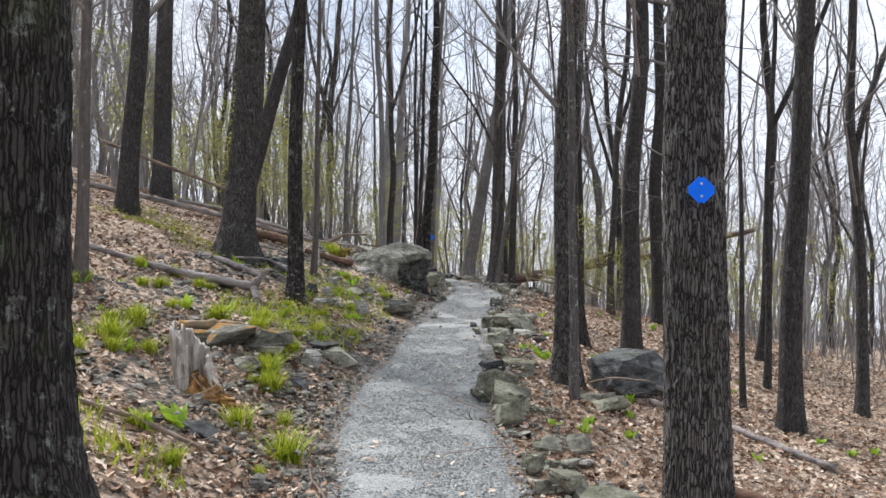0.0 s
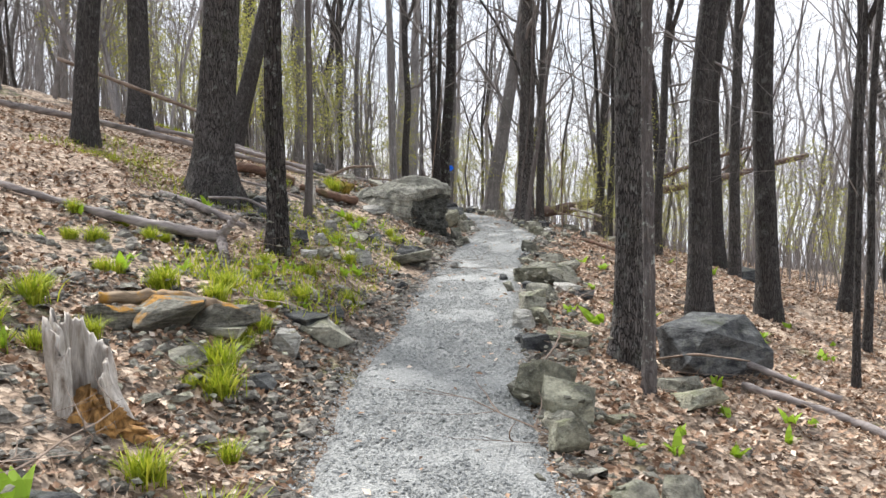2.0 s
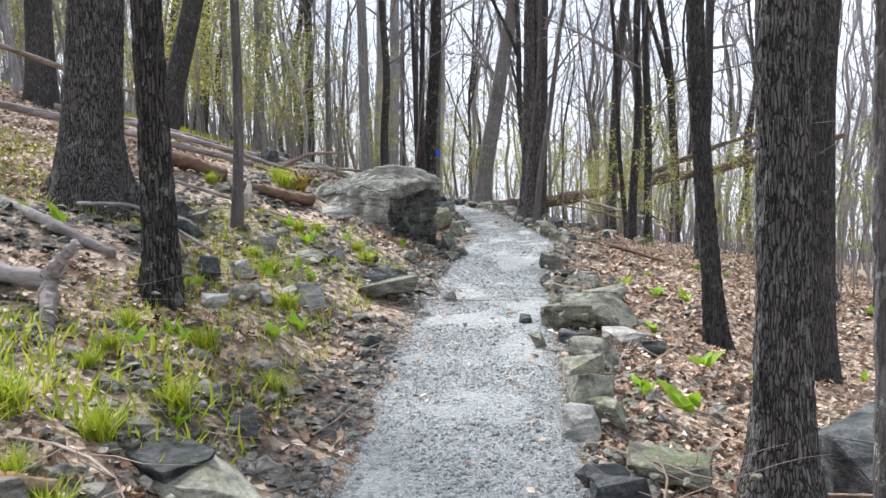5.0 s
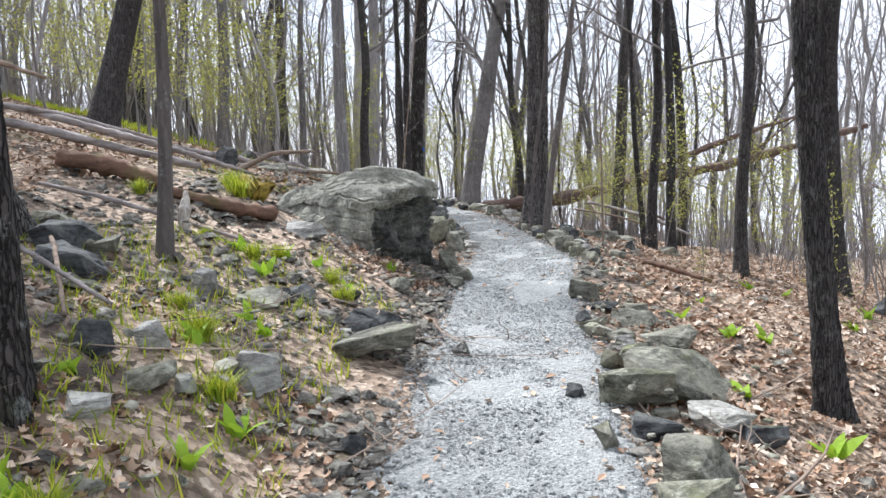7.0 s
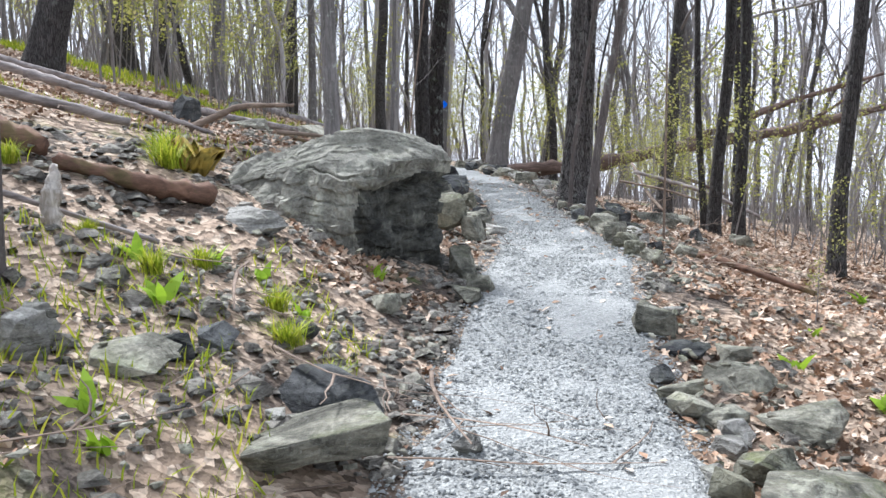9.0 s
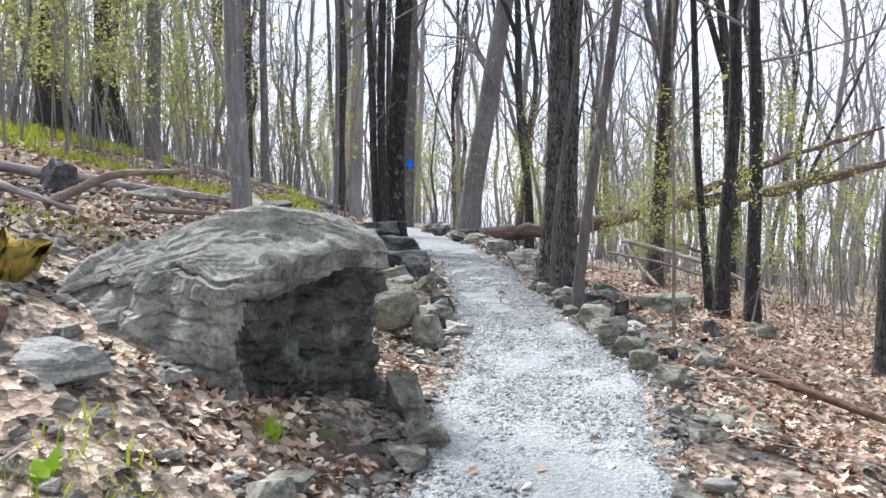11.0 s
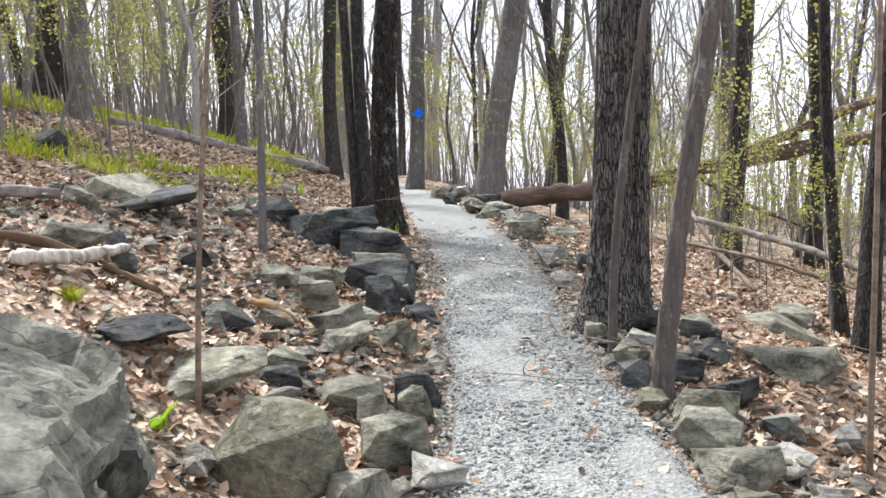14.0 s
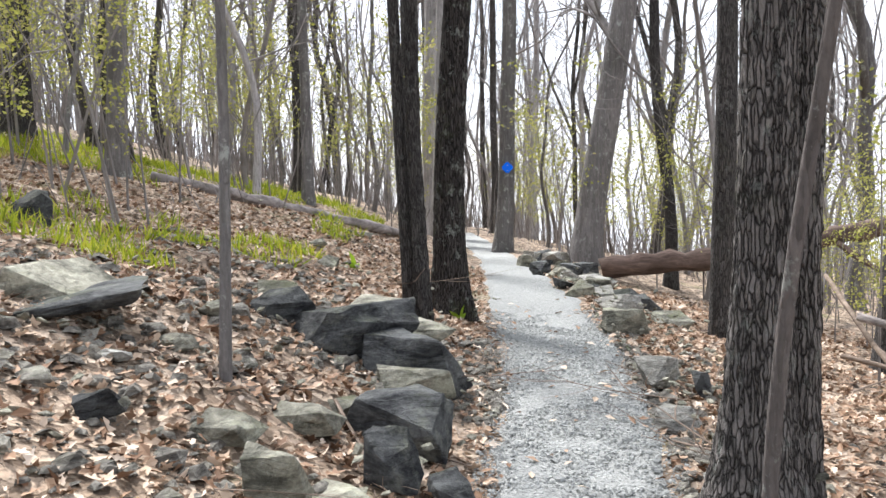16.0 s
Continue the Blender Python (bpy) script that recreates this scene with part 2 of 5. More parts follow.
FALLEN = wood_material("brown barkless fallen trunk", (0.06, 0.04, 0.033), (0.2, 0.14, 0.112))
STICK = wood_material("dry brown stick", (0.09, 0.062, 0.045), (0.32, 0.245, 0.19))
MOSS = wood_material("orange-green moss", (0.12, 0.1, 0.02), (0.36, 0.24, 0.04))


def leaf_material(name, stops, gloss=0.75, through=0.0):
    s = Shader(name, gloss)
    tone = s.ramp(s.island(), stops)
    if through:
        s.bsdf.inputs["Transmission Weight"].default_value = 0.0
        s.bsdf.inputs["Subsurface Weight"].default_value = 0.0
        bend = s.n.new("ShaderNodeBsdfTranslucent")
        both = s.n.new("ShaderNodeMixShader")
        both.inputs["Fac"].default_value = through
        s.l.new(tone, bend.inputs["Color"])
        s.l.new(s.bsdf.outputs["BSDF"], both.inputs[1])
        s.l.new(bend.outputs["BSDF"], both.inputs[2])
        s.l.new(both.outputs["Shader"], s.n["Material Output"].inputs["Surface"])
    return s.done(tone)


LITTER = leaf_material("dry fallen leaves", [(0.0, (0.06, 0.035, 0.022)), (0.2, (0.21, 0.12, 0.07)), (0.45, (0.35, 0.225, 0.145)), (0.75, (0.5, 0.37, 0.265)), (1.0, (0.68, 0.57, 0.46))])
GREEN = leaf_material("fresh green leaves", [(0.0, (0.13, 0.24, 0.015)), (0.5, (0.25, 0.4, 0.025)), (1.0, (0.42, 0.52, 0.06))], 0.6, 0.35)
BLADE = leaf_material("yellow-green grass blades", [(0.0, (0.14, 0.2, 0.012)), (0.6, (0.33, 0.39, 0.025)), (1.0, (0.5, 0.48, 0.06))], 0.7, 0.3)
BUD = leaf_material("yellow-green opening buds", [(0.0, (0.24, 0.26, 0.05)), (0.6, (0.4, 0.4, 0.1)), (1.0, (0.52, 0.47, 0.2))], 0.7, 0.4)


def plain(name, colour, rough=0.6):
    s = Shader(name, rough)
    return s.done(s.ramp(s.noise(25, 4), [(0.2, tuple(0.85 * c for c in colour)), (0.8, colour)]))


BLUE = plain("bright blue plastic", (0.0, 0.16, 0.95), 0.45)
STEEL = plain("galvanised nail head", (0.6, 0.6, 0.6), 0.4)


# ---- shape of the ground ----
LATTICE = np.random.default_rng(7).random((256, 256))


def rough_at(x, y, size):
    """Smooth value noise, -1 to 1, for numbers or arrays."""
    u, v = np.asarray(x, float) / size + 1000.0, np.asarray(y, float) / size + 1000.0
    i, j = np.floor(u).astype(int), np.floor(v).astype(int)
    a, b = u - i, v - j
    a, b = a * a * (3 - 2 * a), b * b * (3 - 2 * b)
    at = lambda p, q: LATTICE[p % 256, q % 256]
    low = at(i, j) * (1 - a) + at(i + 1, j) * a
    high = at(i, j + 1) * (1 - a) + at(i + 1, j + 1) * a
    return 2 * (low * (1 - b) + high * b) - 1


# the trail along y: its height and its left and right edge
TRAIL_Y = [-400, -60, -6, 0, 5, 7.2, 10, 13, 16.3, 20, 25, 30, 45, 80, 400]
TRAIL_Z = [-12, -3.2, -0.3, 0, 0.08, 0.16, 0.36, 0.56, 0.76, 0.84, 0.8, 0.8, 0.5, -1.5, -30]
EDGE_Y = [-60, 0, 5.2, 7, 8.5, 10, 11.4, 13, 14, 15, 16, 17, 18, 20, 22, 24, 26, 28, 30, 33, 45, 80]
EDGE_LEFT = [-0.5, -0.5, -0.56, -0.72, -0.72, -0.48, -0.42, -0.25, -0.1, -0.05, 0.05, 0.18, 0.2, 0.18, 0.12, -0.05, -0.3, -0.5, -0.75, -1.2, -3.5, -10]
EDGE_RIGHT = [0.5, 0.5, 0.48, 0.38, 0.36, 0.39, 0.43, 0.6, 0.7, 0.87, 1.1, 1.2, 1.1, 0.95, 0.95, 0.85, 0.7, 0.3, -0.1, -0.5, -2.8, -9.3]
# the bank rises on the uphill side and falls away on the other
UP_D, UP_Z = [0, 0.17, 0.5, 1, 2, 3, 5, 9, 15, 40, 400], [0, 0.01, 0.12, 0.38, 0.78, 1.04, 1.58, 2.75, 3.9, 6.8, 7.5]
DOWN_D, DOWN_Z = [0, 0.6, 1.8, 3.5, 7, 15, 60, 400], [0, -0.06, -0.4, -0.8, -1.45, -2.7, -7, -26]


def bench(y):
    return np.interp(y, EDGE_Y, EDGE_LEFT), np.interp(y, EDGE_Y, EDGE_RIGHT)


def edges(y):
    left, right = bench(y)
    return left - np.interp(y, [4, 7, 14, 17, 19], [0.04, 0.16, 0.16, 0.06, 0.0]), right + np.interp(y, [5, 7, 11, 14, 16], [0.02, 0.07, 0.13, 0.11, 0.0])


def height(x, y):
    left, right = bench(y)
    x, y = np.asarray(x, float), np.asarray(y, float)
    up, down = np.maximum(left - x, 0), np.maximum(x - right, 0)
    z = np.interp(y, TRAIL_Y, TRAIL_Z) + np.interp(up, UP_D, UP_Z) + np.interp(down, DOWN_D, DOWN_Z)
    off = np.clip((up + down) / 0.8, 0, 1)
    return z + off * (0.09 * rough_at(x, y, 1.4) + 0.05 * rough_at(x, y, 0.45)) + (0.006 + 0.012 * off) * rough_at(x, y, 0.16)


def ground_z(x, y):
    return float(height(x, y))


# ---- mesh helpers ----
def mesh_of(name, verts, faces, material, smooth=True):
    me = bpy.data.meshes.new(name)
    me.from_pydata(verts if isinstance(verts, list) else verts.tolist(), [], faces if isinstance(faces, list) else faces.tolist())
    me.materials.append(material)
    if smooth:
        me.polygons.foreach_set("use_smooth", [True] * len(me.polygons))
    me.update()
    return me


def part(name, me, parent=None, label=""):
    ob = new(name, me)
    if parent is not None:
        ob.parent = parent
    return tagged(ob, label)


class Tubes:
    """Gathers tapered tubes into one mesh."""

    def __init__(self):
        self.v, self.f, self.n = [], [], 0

    def add(self, points, radii, sides, closed=True):
        p = np.asarray(points, float)
        r = np.asarray(radii, float)
        t = np.gradient(p, axis=0)
        t /= np.linalg.norm(t, axis=1)[:, None] + 1e-9
        ref = np.array([1.0, 0, 0]) if abs(t[:, 0].mean()) < 0.8 else np.array([0, 0, 1.0])
        a = np.cross(t, ref)
        a /= np.linalg.norm(a, axis=1)[:, None] + 1e-9
        b = np.cross(t, a)
        turn = np.arange(sides) * 2 * np.pi / sides
        ring = p[:, None] + r[:, None, None] * (np.cos(turn)[None, :, None] * a[:, None] + np.sin(turn)[None, :, None] * b[:, None])
        self.v.append(ring.reshape(-1, 3))
        k, s = np.meshgrid(np.arange(len(p) - 1), np.arange(sides), indexing="ij")
        s2 = (s + 1) % sides
        quads = np.stack([k * sides + s, k * sides + s2, (k + 1) * sides + s2, (k + 1) * sides + s], -1).reshape(-1, 4) + self.n
        self.f += quads.tolist()
        if closed:
            self.f.append([self.n + (len(p) - 1) * sides + i for i in range(sides)])
            self.f.append([self.n + i for i in range(sides)][::-1])
        self.n += len(p) * sides

    def mesh(self, name, material):
        return mesh_of(name, np.concatenate(self.v), self.f, material)


def grow(tubes, start, way, length, radius, level, rng, last, sides=(6, 4, 3)):
    """A limb with its side branches and twigs."""
    steps = 5 if level == 0 else 4
    points, at, d = [np.array(start, float)], np.array(start, float), np.array(way, float)
    for _ in range(steps):
        d = d + rng.normal(0, 0.16, 3) + np.array([0, 0, 0.09])
        d /= np.linalg.norm(d)
        at = at + d * length / steps
        points.append(at)
    tubes.add(points, np.linspace(radius, radius * 0.3, steps + 1), sides[min(level, len(sides) - 1)], False)
    if level >= last:
        return
    for k in range((5, 4, 3)[min(level, 2)]):
        f = rng.uniform(0.25, 1.0)
        i = min(int(f * steps), steps - 1)
        spot = points[i] + (points[i + 1] - points[i]) * (f * steps - i)
        side = np.cross(d, rng.normal(0, 1, 3))
        side /= np.linalg.norm(side) + 1e-9
        turn = d * rng.uniform(0.4, 0.9) + side * rng.uniform(0.5, 0.9)
        turn /= np.linalg.norm(turn)
        grow(tubes, spot, turn, length * rng.uniform(0.35, 0.6), radius * rng.uniform(0.35, 0.5), level + 1, rng, last, sides)


def trunk_line(tall, lean, rng, wobble=0.05, steps=30):
    """The middle of a trunk: leaning, slightly bent, closer steps near the foot."""
    h = np.linspace(0, 1, steps) ** 2 * tall
    sway = np.zeros((steps, 2))
    for k in range(2):
        for wave in (rng.uniform(2.6, 4.5), rng.uniform(7, 11)):
            sway[:, k] += wobble * wave / 5 * np.sin(h / wave * 6.28 + rng.uniform(0, 6.28)) * h / (h + 1.5)
    return np.stack([lean[0] * h + sway[:, 0], lean[1] * h + sway[:, 1], h - 0.25], 1)


def taper(tall, diameter, steps=30, flare=0.45):
    h = np.linspace(0, 1, steps) ** 2
    return diameter / 2 * ((1 - 0.8 * h) + flare * np.exp(-np.maximum(h * tall - 0.25, 0) / 0.3))


def crown(tubes, line, radii, rng, limbs, low, reach, last, sides=(6, 4, 3)):
    for k in range(limbs):
        f = math.sqrt(low + (0.97 - low) * (k + rng.uniform(0, 1)) / limbs)
        i = min(int(f * (len(line) - 1)), len(line) - 2)
        spot = line[i] + (line[i + 1] - line[i]) * (f * (len(line) - 1) - i)
        a = rng.uniform(0, 2 * np.pi)
        way = np.array([np.cos(a), np.sin(a), rng.uniform(0.35, 1.2)])
        grow(tubes, spot, way / np.linalg.norm(way), reach * rng.uniform(0.5, 1.0) * (1.15 - 0.5 * f), radii[i] * rng.uniform(0.22, 0.4), 0, rng, last, sides)


# ---- ground and trail ----
def build_ground():
    far = [45, 60, 85, 120, 180, 270, 400]
    xs = np.array([-v for v in far[::-1]] + list(np.arange(-36, -12, 1.2)) + list(np.arange(-12, -5, 0.3)) + list(np.arange(-5, 5, 0.09)) + list(np.arange(5, 12, 0.3)) + list(np.arange(12, 40, 1.2)) + far)
    ys = np.array([-v for v in far[::-1]] + list(np.arange(-36, -2, 1.5)) + list(np.arange(-2, 3, 0.25)) + list(np.arange(3, 27, 0.09)) + list(np.arange(27, 40, 0.3)) + list(np.arange(40, 45, 1.2)) + far)
    gx, gy = np.meshgrid(xs, ys, indexing="ij")
    gz = height(gx, gy)
    left, right = edges(gy)
    inside = np.clip(np.minimum(gx - left, right - gx) / 0.12, 0, 1)
    gz = gz - 0.035 * inside * (gy < 40)
    n, m = gx.shape
    i, j = np.meshgrid(np.arange(n - 1), np.arange(m - 1), indexing="ij")
    faces = np.stack([i * m + j, (i + 1) * m + j, (i + 1) * m + j + 1, i * m + j + 1], -1).reshape(-1, 4)
    ob = new("ground", mesh_of("ground", np.stack([gx, gy, gz], -1).reshape(-1, 3), faces, GROUND))
    return tagged(ob, "forest floor of brown leaf litter and bare soil", "ground", kind="structure")


def build_trail():
    ys, cols = np.arange(-4, 40, 0.08), 22
    left, right = edges(ys)
    left = left + 0.09 * rough_at(ys, 0 * ys + 3, 0.4) + 0.04 * rough_at(ys, 0 * ys + 5, 0.12) - 0.03
    right = right + 0.08 * rough_at(ys, 0 * ys + 9, 0.4) + 0.04 * rough_at(ys, 0 * ys + 7, 0.12) + 0.03
    f = np.linspace(0, 1, cols)
    gx = left[:, None] + (right - left)[:, None] * f[None]
    gy = np.repeat(ys[:, None], cols, 1)
    edge = np.clip(np.minimum(f, 1 - f) * 9, 0, 1)[None]
    gz = np.interp(gy, TRAIL_Y, TRAIL_Z) - 0.05 * (1 - edge) + 0.012 * rough_at(gx, gy, 0.5) + 0.006 * rough_at(gx, gy, 0.11) + 0.004
    n, m = gx.shape
    i, j = np.meshgrid(np.arange(n - 1), np.arange(m - 1), indexing="ij")
    faces = np.stack([i * m + j, i * m + j + 1, (i + 1) * m + j + 1, (i + 1) * m + j], -1).reshape(-1, 4)
    ob = new("trail", mesh_of("trail", np.stack([gx, gy, gz], -1).reshape(-1, 3), faces, GRAVEL))
    return tagged(ob, "footpath of pale grey crushed stone", "path", kind="structure")


build_ground()
build_trail()


# ---- trees ----
def furrowed(line, radii, rng, sides=72, depth=0.018, close=0.02, tall=7.0):
    """A trunk whose ridged bark is real relief up to the given height."""
    n = int(tall / close)
    h = np.linspace(line[0, 2], tall, n)
    cx, cy = np.interp(h, line[:, 2], line[:, 0]), np.interp(h, line[:, 2], line[:, 1])
    r = np.interp(h, line[:, 2], radii)
    a = np.arange(sides) * 2 * np.pi / sides - np.pi / 2 + np.pi
    A, Hh = np.meshgrid(a, h)
    R = np.repeat(r[:, None], sides, 1)
    shift = rng.uniform(0, 90)
    girth = radii[len(radii) // 3] * 1.3
    u = A * girth + 0.012 * rough_at(A * girth + shift, Hh, 0.12)
    ridge = 1 - np.abs(rough_at(u + shift, Hh * 0.09, 0.026))
    ridge = ridge * 0.75 + 0.35 * rough_at(u + shift, Hh * 0.4, 0.012)
    roots = np.exp(-(Hh + 0.05).clip(0, 9) / 0.2) * (0.3 * np.sin(A * 5 + shift) + 0.18 * np.sin(A * 3 + 2 * shift)) * R
    R = R + depth * (ridge - 0.6) + roots
    v = np.stack([cx[:, None] + R * np.cos(A), cy[:, None] + R * np.sin(A), Hh], -1).reshape(-1, 3)
    k, s = np.meshgrid(np.arange(n - 1), np.arange(sides), indexing="ij")
    s2 = (s + 1) % sides
    f = np.stack([k * sides + s, k * sides + s2, (k + 1) * sides + s2, (k + 1) * sides + s], -1).reshape(-1, 4)
    return v, f.tolist()


def tree(x, y, diameter, lean=0.0, tall=16.0, bark=BARK, seed=1, limbs=12, low=0.2, reach=3.6, detail=0, label="tall bare tree with grey-brown bark", flare=0.45, wobble=0.03, sink=0.0, name="tree", fork=0.0):
    rng = np.random.default_rng(seed)
    root = new(name)
    root.location = (x, y, ground_z(x, y) - 0.03 - sink)
    tagged(root, label, name.replace("_", " "), name.replace("_", " ") + "s of the wood")
    line = trunk_line(tall, (lean, rng.uniform(-0.02, 0.02)), rng, wobble)
    line[:, 0] -= np.interp(0.25, line[:, 2], line[:, 0])
    radii = taper(tall, diameter, flare=flare)
    wood = Tubes()
    if detail:
        v, f = furrowed(line, radii, rng, sides=detail)
        wood.v, wood.f, wood.n = [v], f, len(v)
        keep = line[:, 2] > 6.6
        wood.add(line[keep], radii[keep], 14)
    else:
        wood.add(line, radii, 14)
    if fork:
        i = int(np.searchsorted(line[:, 2], fork))
        a = rng.choice([0.0, np.pi]) + rng.normal(0, 0.5)
        d, at, points = np.array([0.42 * np.cos(a), 0.42 * np.sin(a), 1.0]), line[i].copy(), [line[i].copy()]
        for k in range(12):
            d = d + rng.normal(0, 0.07, 3) - np.array([0.03 * np.cos(a), 0.03 * np.sin(a), 0])
            at = at + d / np.linalg.norm(d) * 0.75
            points.append(at.copy())
        stem = radii[i] * np.linspace(0.72, 0.12, 13)
        wood.add(points, stem, 10)
    part("trunk", wood.mesh("trunk", bark), root)
    if limbs:
        top = Tubes()
        crown(top, line, radii, rng, limbs, low, reach, 2)
        if fork:
            crown(top, np.array(points), stem, rng, 7, 0.15, reach * 0.6, 2)
        part("crown", top.mesh("crown", TWIG), root, "bare grey limbs and twigs")
    return root


# beside the start
tree(-1.66, 3.2, 0.62, 0.0, 17, BARK_DARK, 3, 10, detail=110, label="large oak with dark furrowed bark and mossy foot")
blazed = tree(1.235, 4.3, 0.325, 0.018, 17, BARK_NEAR, 4, 10, detail=110, flare=0.28, label="oak with deeply furrowed grey bark beside the trail")
tree(-3.6, 8.82, 0.13, 0.01, 10, BARK_STEM, 5, 8, label="slender grey tree on the leafy bank")
tree(-5.1, 14.36, 0.32, 0.06, 16, BARK, 6, label="leaning grey tree with a forked dark foot")
tree(-5.9, 18.6, 0.4, 0.03, 18, BARK, 7)
tree(-3.0, 12.93, 0.46, 0.06, 18, BARK_NEAR, 8, 12, detail=84, flare=0.75, label="thick oak with a broad flared foot on the bank")
tree(-4.36, 19.35, 0.34, 0.26, 17, BARK, 9, label="dark tree leaning strongly downhill")
tree(-1.8, 10.85, 0.19, 0.02, 12, BARK_DARK, 10, 9, low=0.35, detail=48, label="lichen-spotted slender tree beside the trail")
tree(-1.94, 13.4, 0.09, 0.03, 9, BARK_STEM, 11, 8, low=0.4, label="thin grey young tree on the bank")
# a pair beyond the rock wall on the downhill side
tree(1.34, 9.73, 0.25, 0.02, 16, BARK_NEAR, 12, 11, detail=84, flare=0.7, label="oak with furrowed bark and a flared foot")
tree(1.27, 8.6, 0.09, -0.01, 11, BARK_BANDED, 13, 8, low=0.4, detail=40, flare=0.25, label="slender tree with pale lichen bands")
tree(2.65, 12.5, 0.27, 0.01, 17, BARK, 14, fork=5.5, wobble=0.06)
tree(3.75, 13.45, 0.28, -0.03, 17, BARK, 15)
tree(3.77, 9.63, 0.25, 0.035, 16, BARK, 16, label="dark tree with a hollow black foot")
tree(5.69, 12.1, 0.17, 0.01, 14, BARK, 17, fork=3.2, wobble=0.06)
tree(5.5, 15.3, 0.19, 0.03, 14, BARK, 18, fork=3.6, wobble=0.06)
tree(4.6, 12.6, 0.1, 0.02, 11, BARK, 19, 8)
tree(3.5, 10.4, 0.07, 0.0, 8, BARK, 20, 7)
tree(2.0, 12.9, 0.165, -0.055, 14, BARK, 21, detail=48, label="slim brown tree beside the rock edging")
tree(4.42, 18.1, 0.3, -0.015, 17, BARK, 22, fork=4.2, wobble=0.06)
tree(4.2, 16.3, 0.17, 0.0, 15, BARK, 23)
tree(3.5, 18.6, 0.155, 0.045, 15, BARK, 24, fork=3.4, wobble=0.06)
tree(3.0, 20.9, 0.15, 0.03, 15, BARK, 25, wobble=0.05)
tree(3.2, 20.6, 0.14, -0.02, 15, BARK, 26)
# along the middle of the walk
tree(-1.2, 17.6, 0.13, -0.02, 13, BARK_SMOOTH, 27, 9, detail=40, label="smooth grey tree behind the big boulder")
twin = "double oak with furrowed bark standing in the rock edging"
tree(1.13, 20.0, 0.2, 0.03, 17, BARK_NEAR, 28, 10, detail=96, flare=1.25, label=twin, wobble=0.02)
tree(1.28, 20.12, 0.16, 0.025, 17, BARK_NEAR, 29, 10, detail=84, flare=0.6, label=twin, wobble=0.02)
tree(1.05, 19.42, 0.045, 0.06, 9, BARK_STEM, 30, 5, low=0.5, flare=0.2, wobble=0.06, label="thin bent stem growing against the oak")
tree(1.17, 18.8, 0.088, 0.14, 10, BARK_STEM, 31, 6, low=0.5, detail=40, flare=0.25, label="slender leaning smooth tree in the rock edging")
tree(-0.5, 24.7, 0.28, 0.045, 17, BARK_DARK, 32, 10, detail=60, flare=0.7, label="dark oak with mossy roots beside the trail")
tree(-0.58, 23.6, 0.12, 0.01, 14, BARK, 33, 8, detail=40)
tree(-0.69, 23.7, 0.1, -0.015, 14, BARK, 34, 8)
tree(-0.52, 32.3, 0.3, 0.055, 18, BARK_SMOOTH, 35, label="grey tree at the bend with a blue trail mark")
tree(0.88, 31.95, 0.5, 0.165, 18, BARK_SMOOTH, 36, label="thick grey tree leaning over the trail")
tree(3.45, 25.4, 0.25, 0.07, 16, BARK, 37)
tree(5.7, 28.6, 0.24, -0.05, 16, BARK, 38, fork=4.0, wobble=0.06)
tree(3.0, 21.35, 0.09, -0.07, 12, BARK, 39, 7)
tree(1.72, 18.1, 0.025, 0.0, 4.0, STICK, 40, 6, low=0.3, reach=0.9, flare=0.1, label="thin bare sapling on the downhill bank")
tree(-4.45, 26.4, 0.24, 0.03, 16, BARK_SMOOTH, 41)
tree(-7.2, 31.5, 0.42, 0.08, 18, BARK, 42)
tree(-6.84, 28.2, 0.46, 0.08, 18, BARK, 43)
tree(-4.3, 33.0, 0.3, 0.05, 17, BARK, 44, fork=4.6, wobble=0.06)
tree(-3.3, 30.0, 0.17, 0.03, 15, BARK_SMOOTH, 45)
tree(-1.9, 34.2, 0.39, 0.05, 18, BARK_HAZY, 46)
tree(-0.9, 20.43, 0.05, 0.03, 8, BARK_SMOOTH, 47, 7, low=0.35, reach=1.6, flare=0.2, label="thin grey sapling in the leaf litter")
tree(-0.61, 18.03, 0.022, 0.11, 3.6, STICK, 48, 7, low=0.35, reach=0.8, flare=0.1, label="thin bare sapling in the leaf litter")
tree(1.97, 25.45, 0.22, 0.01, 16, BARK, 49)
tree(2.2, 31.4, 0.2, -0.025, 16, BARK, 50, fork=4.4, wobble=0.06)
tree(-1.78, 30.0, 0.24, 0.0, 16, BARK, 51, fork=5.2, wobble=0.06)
tree(-2.4, 37.0, 0.5, 0.02, 19, BARK_HAZY, 52)
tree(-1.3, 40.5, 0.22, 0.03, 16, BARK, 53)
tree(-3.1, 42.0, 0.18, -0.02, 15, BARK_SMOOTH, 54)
tree(-0.4, 44.0, 0.25, 0.04, 16, BARK_HAZY, 55)
tree(-2.0, 46.0, 0.2, 0.0, 15, BARK, 56)
tree(0.9, 42.5, 0.16, 0.02, 15, BARK, 57, fork=4.0, wobble=0.06)


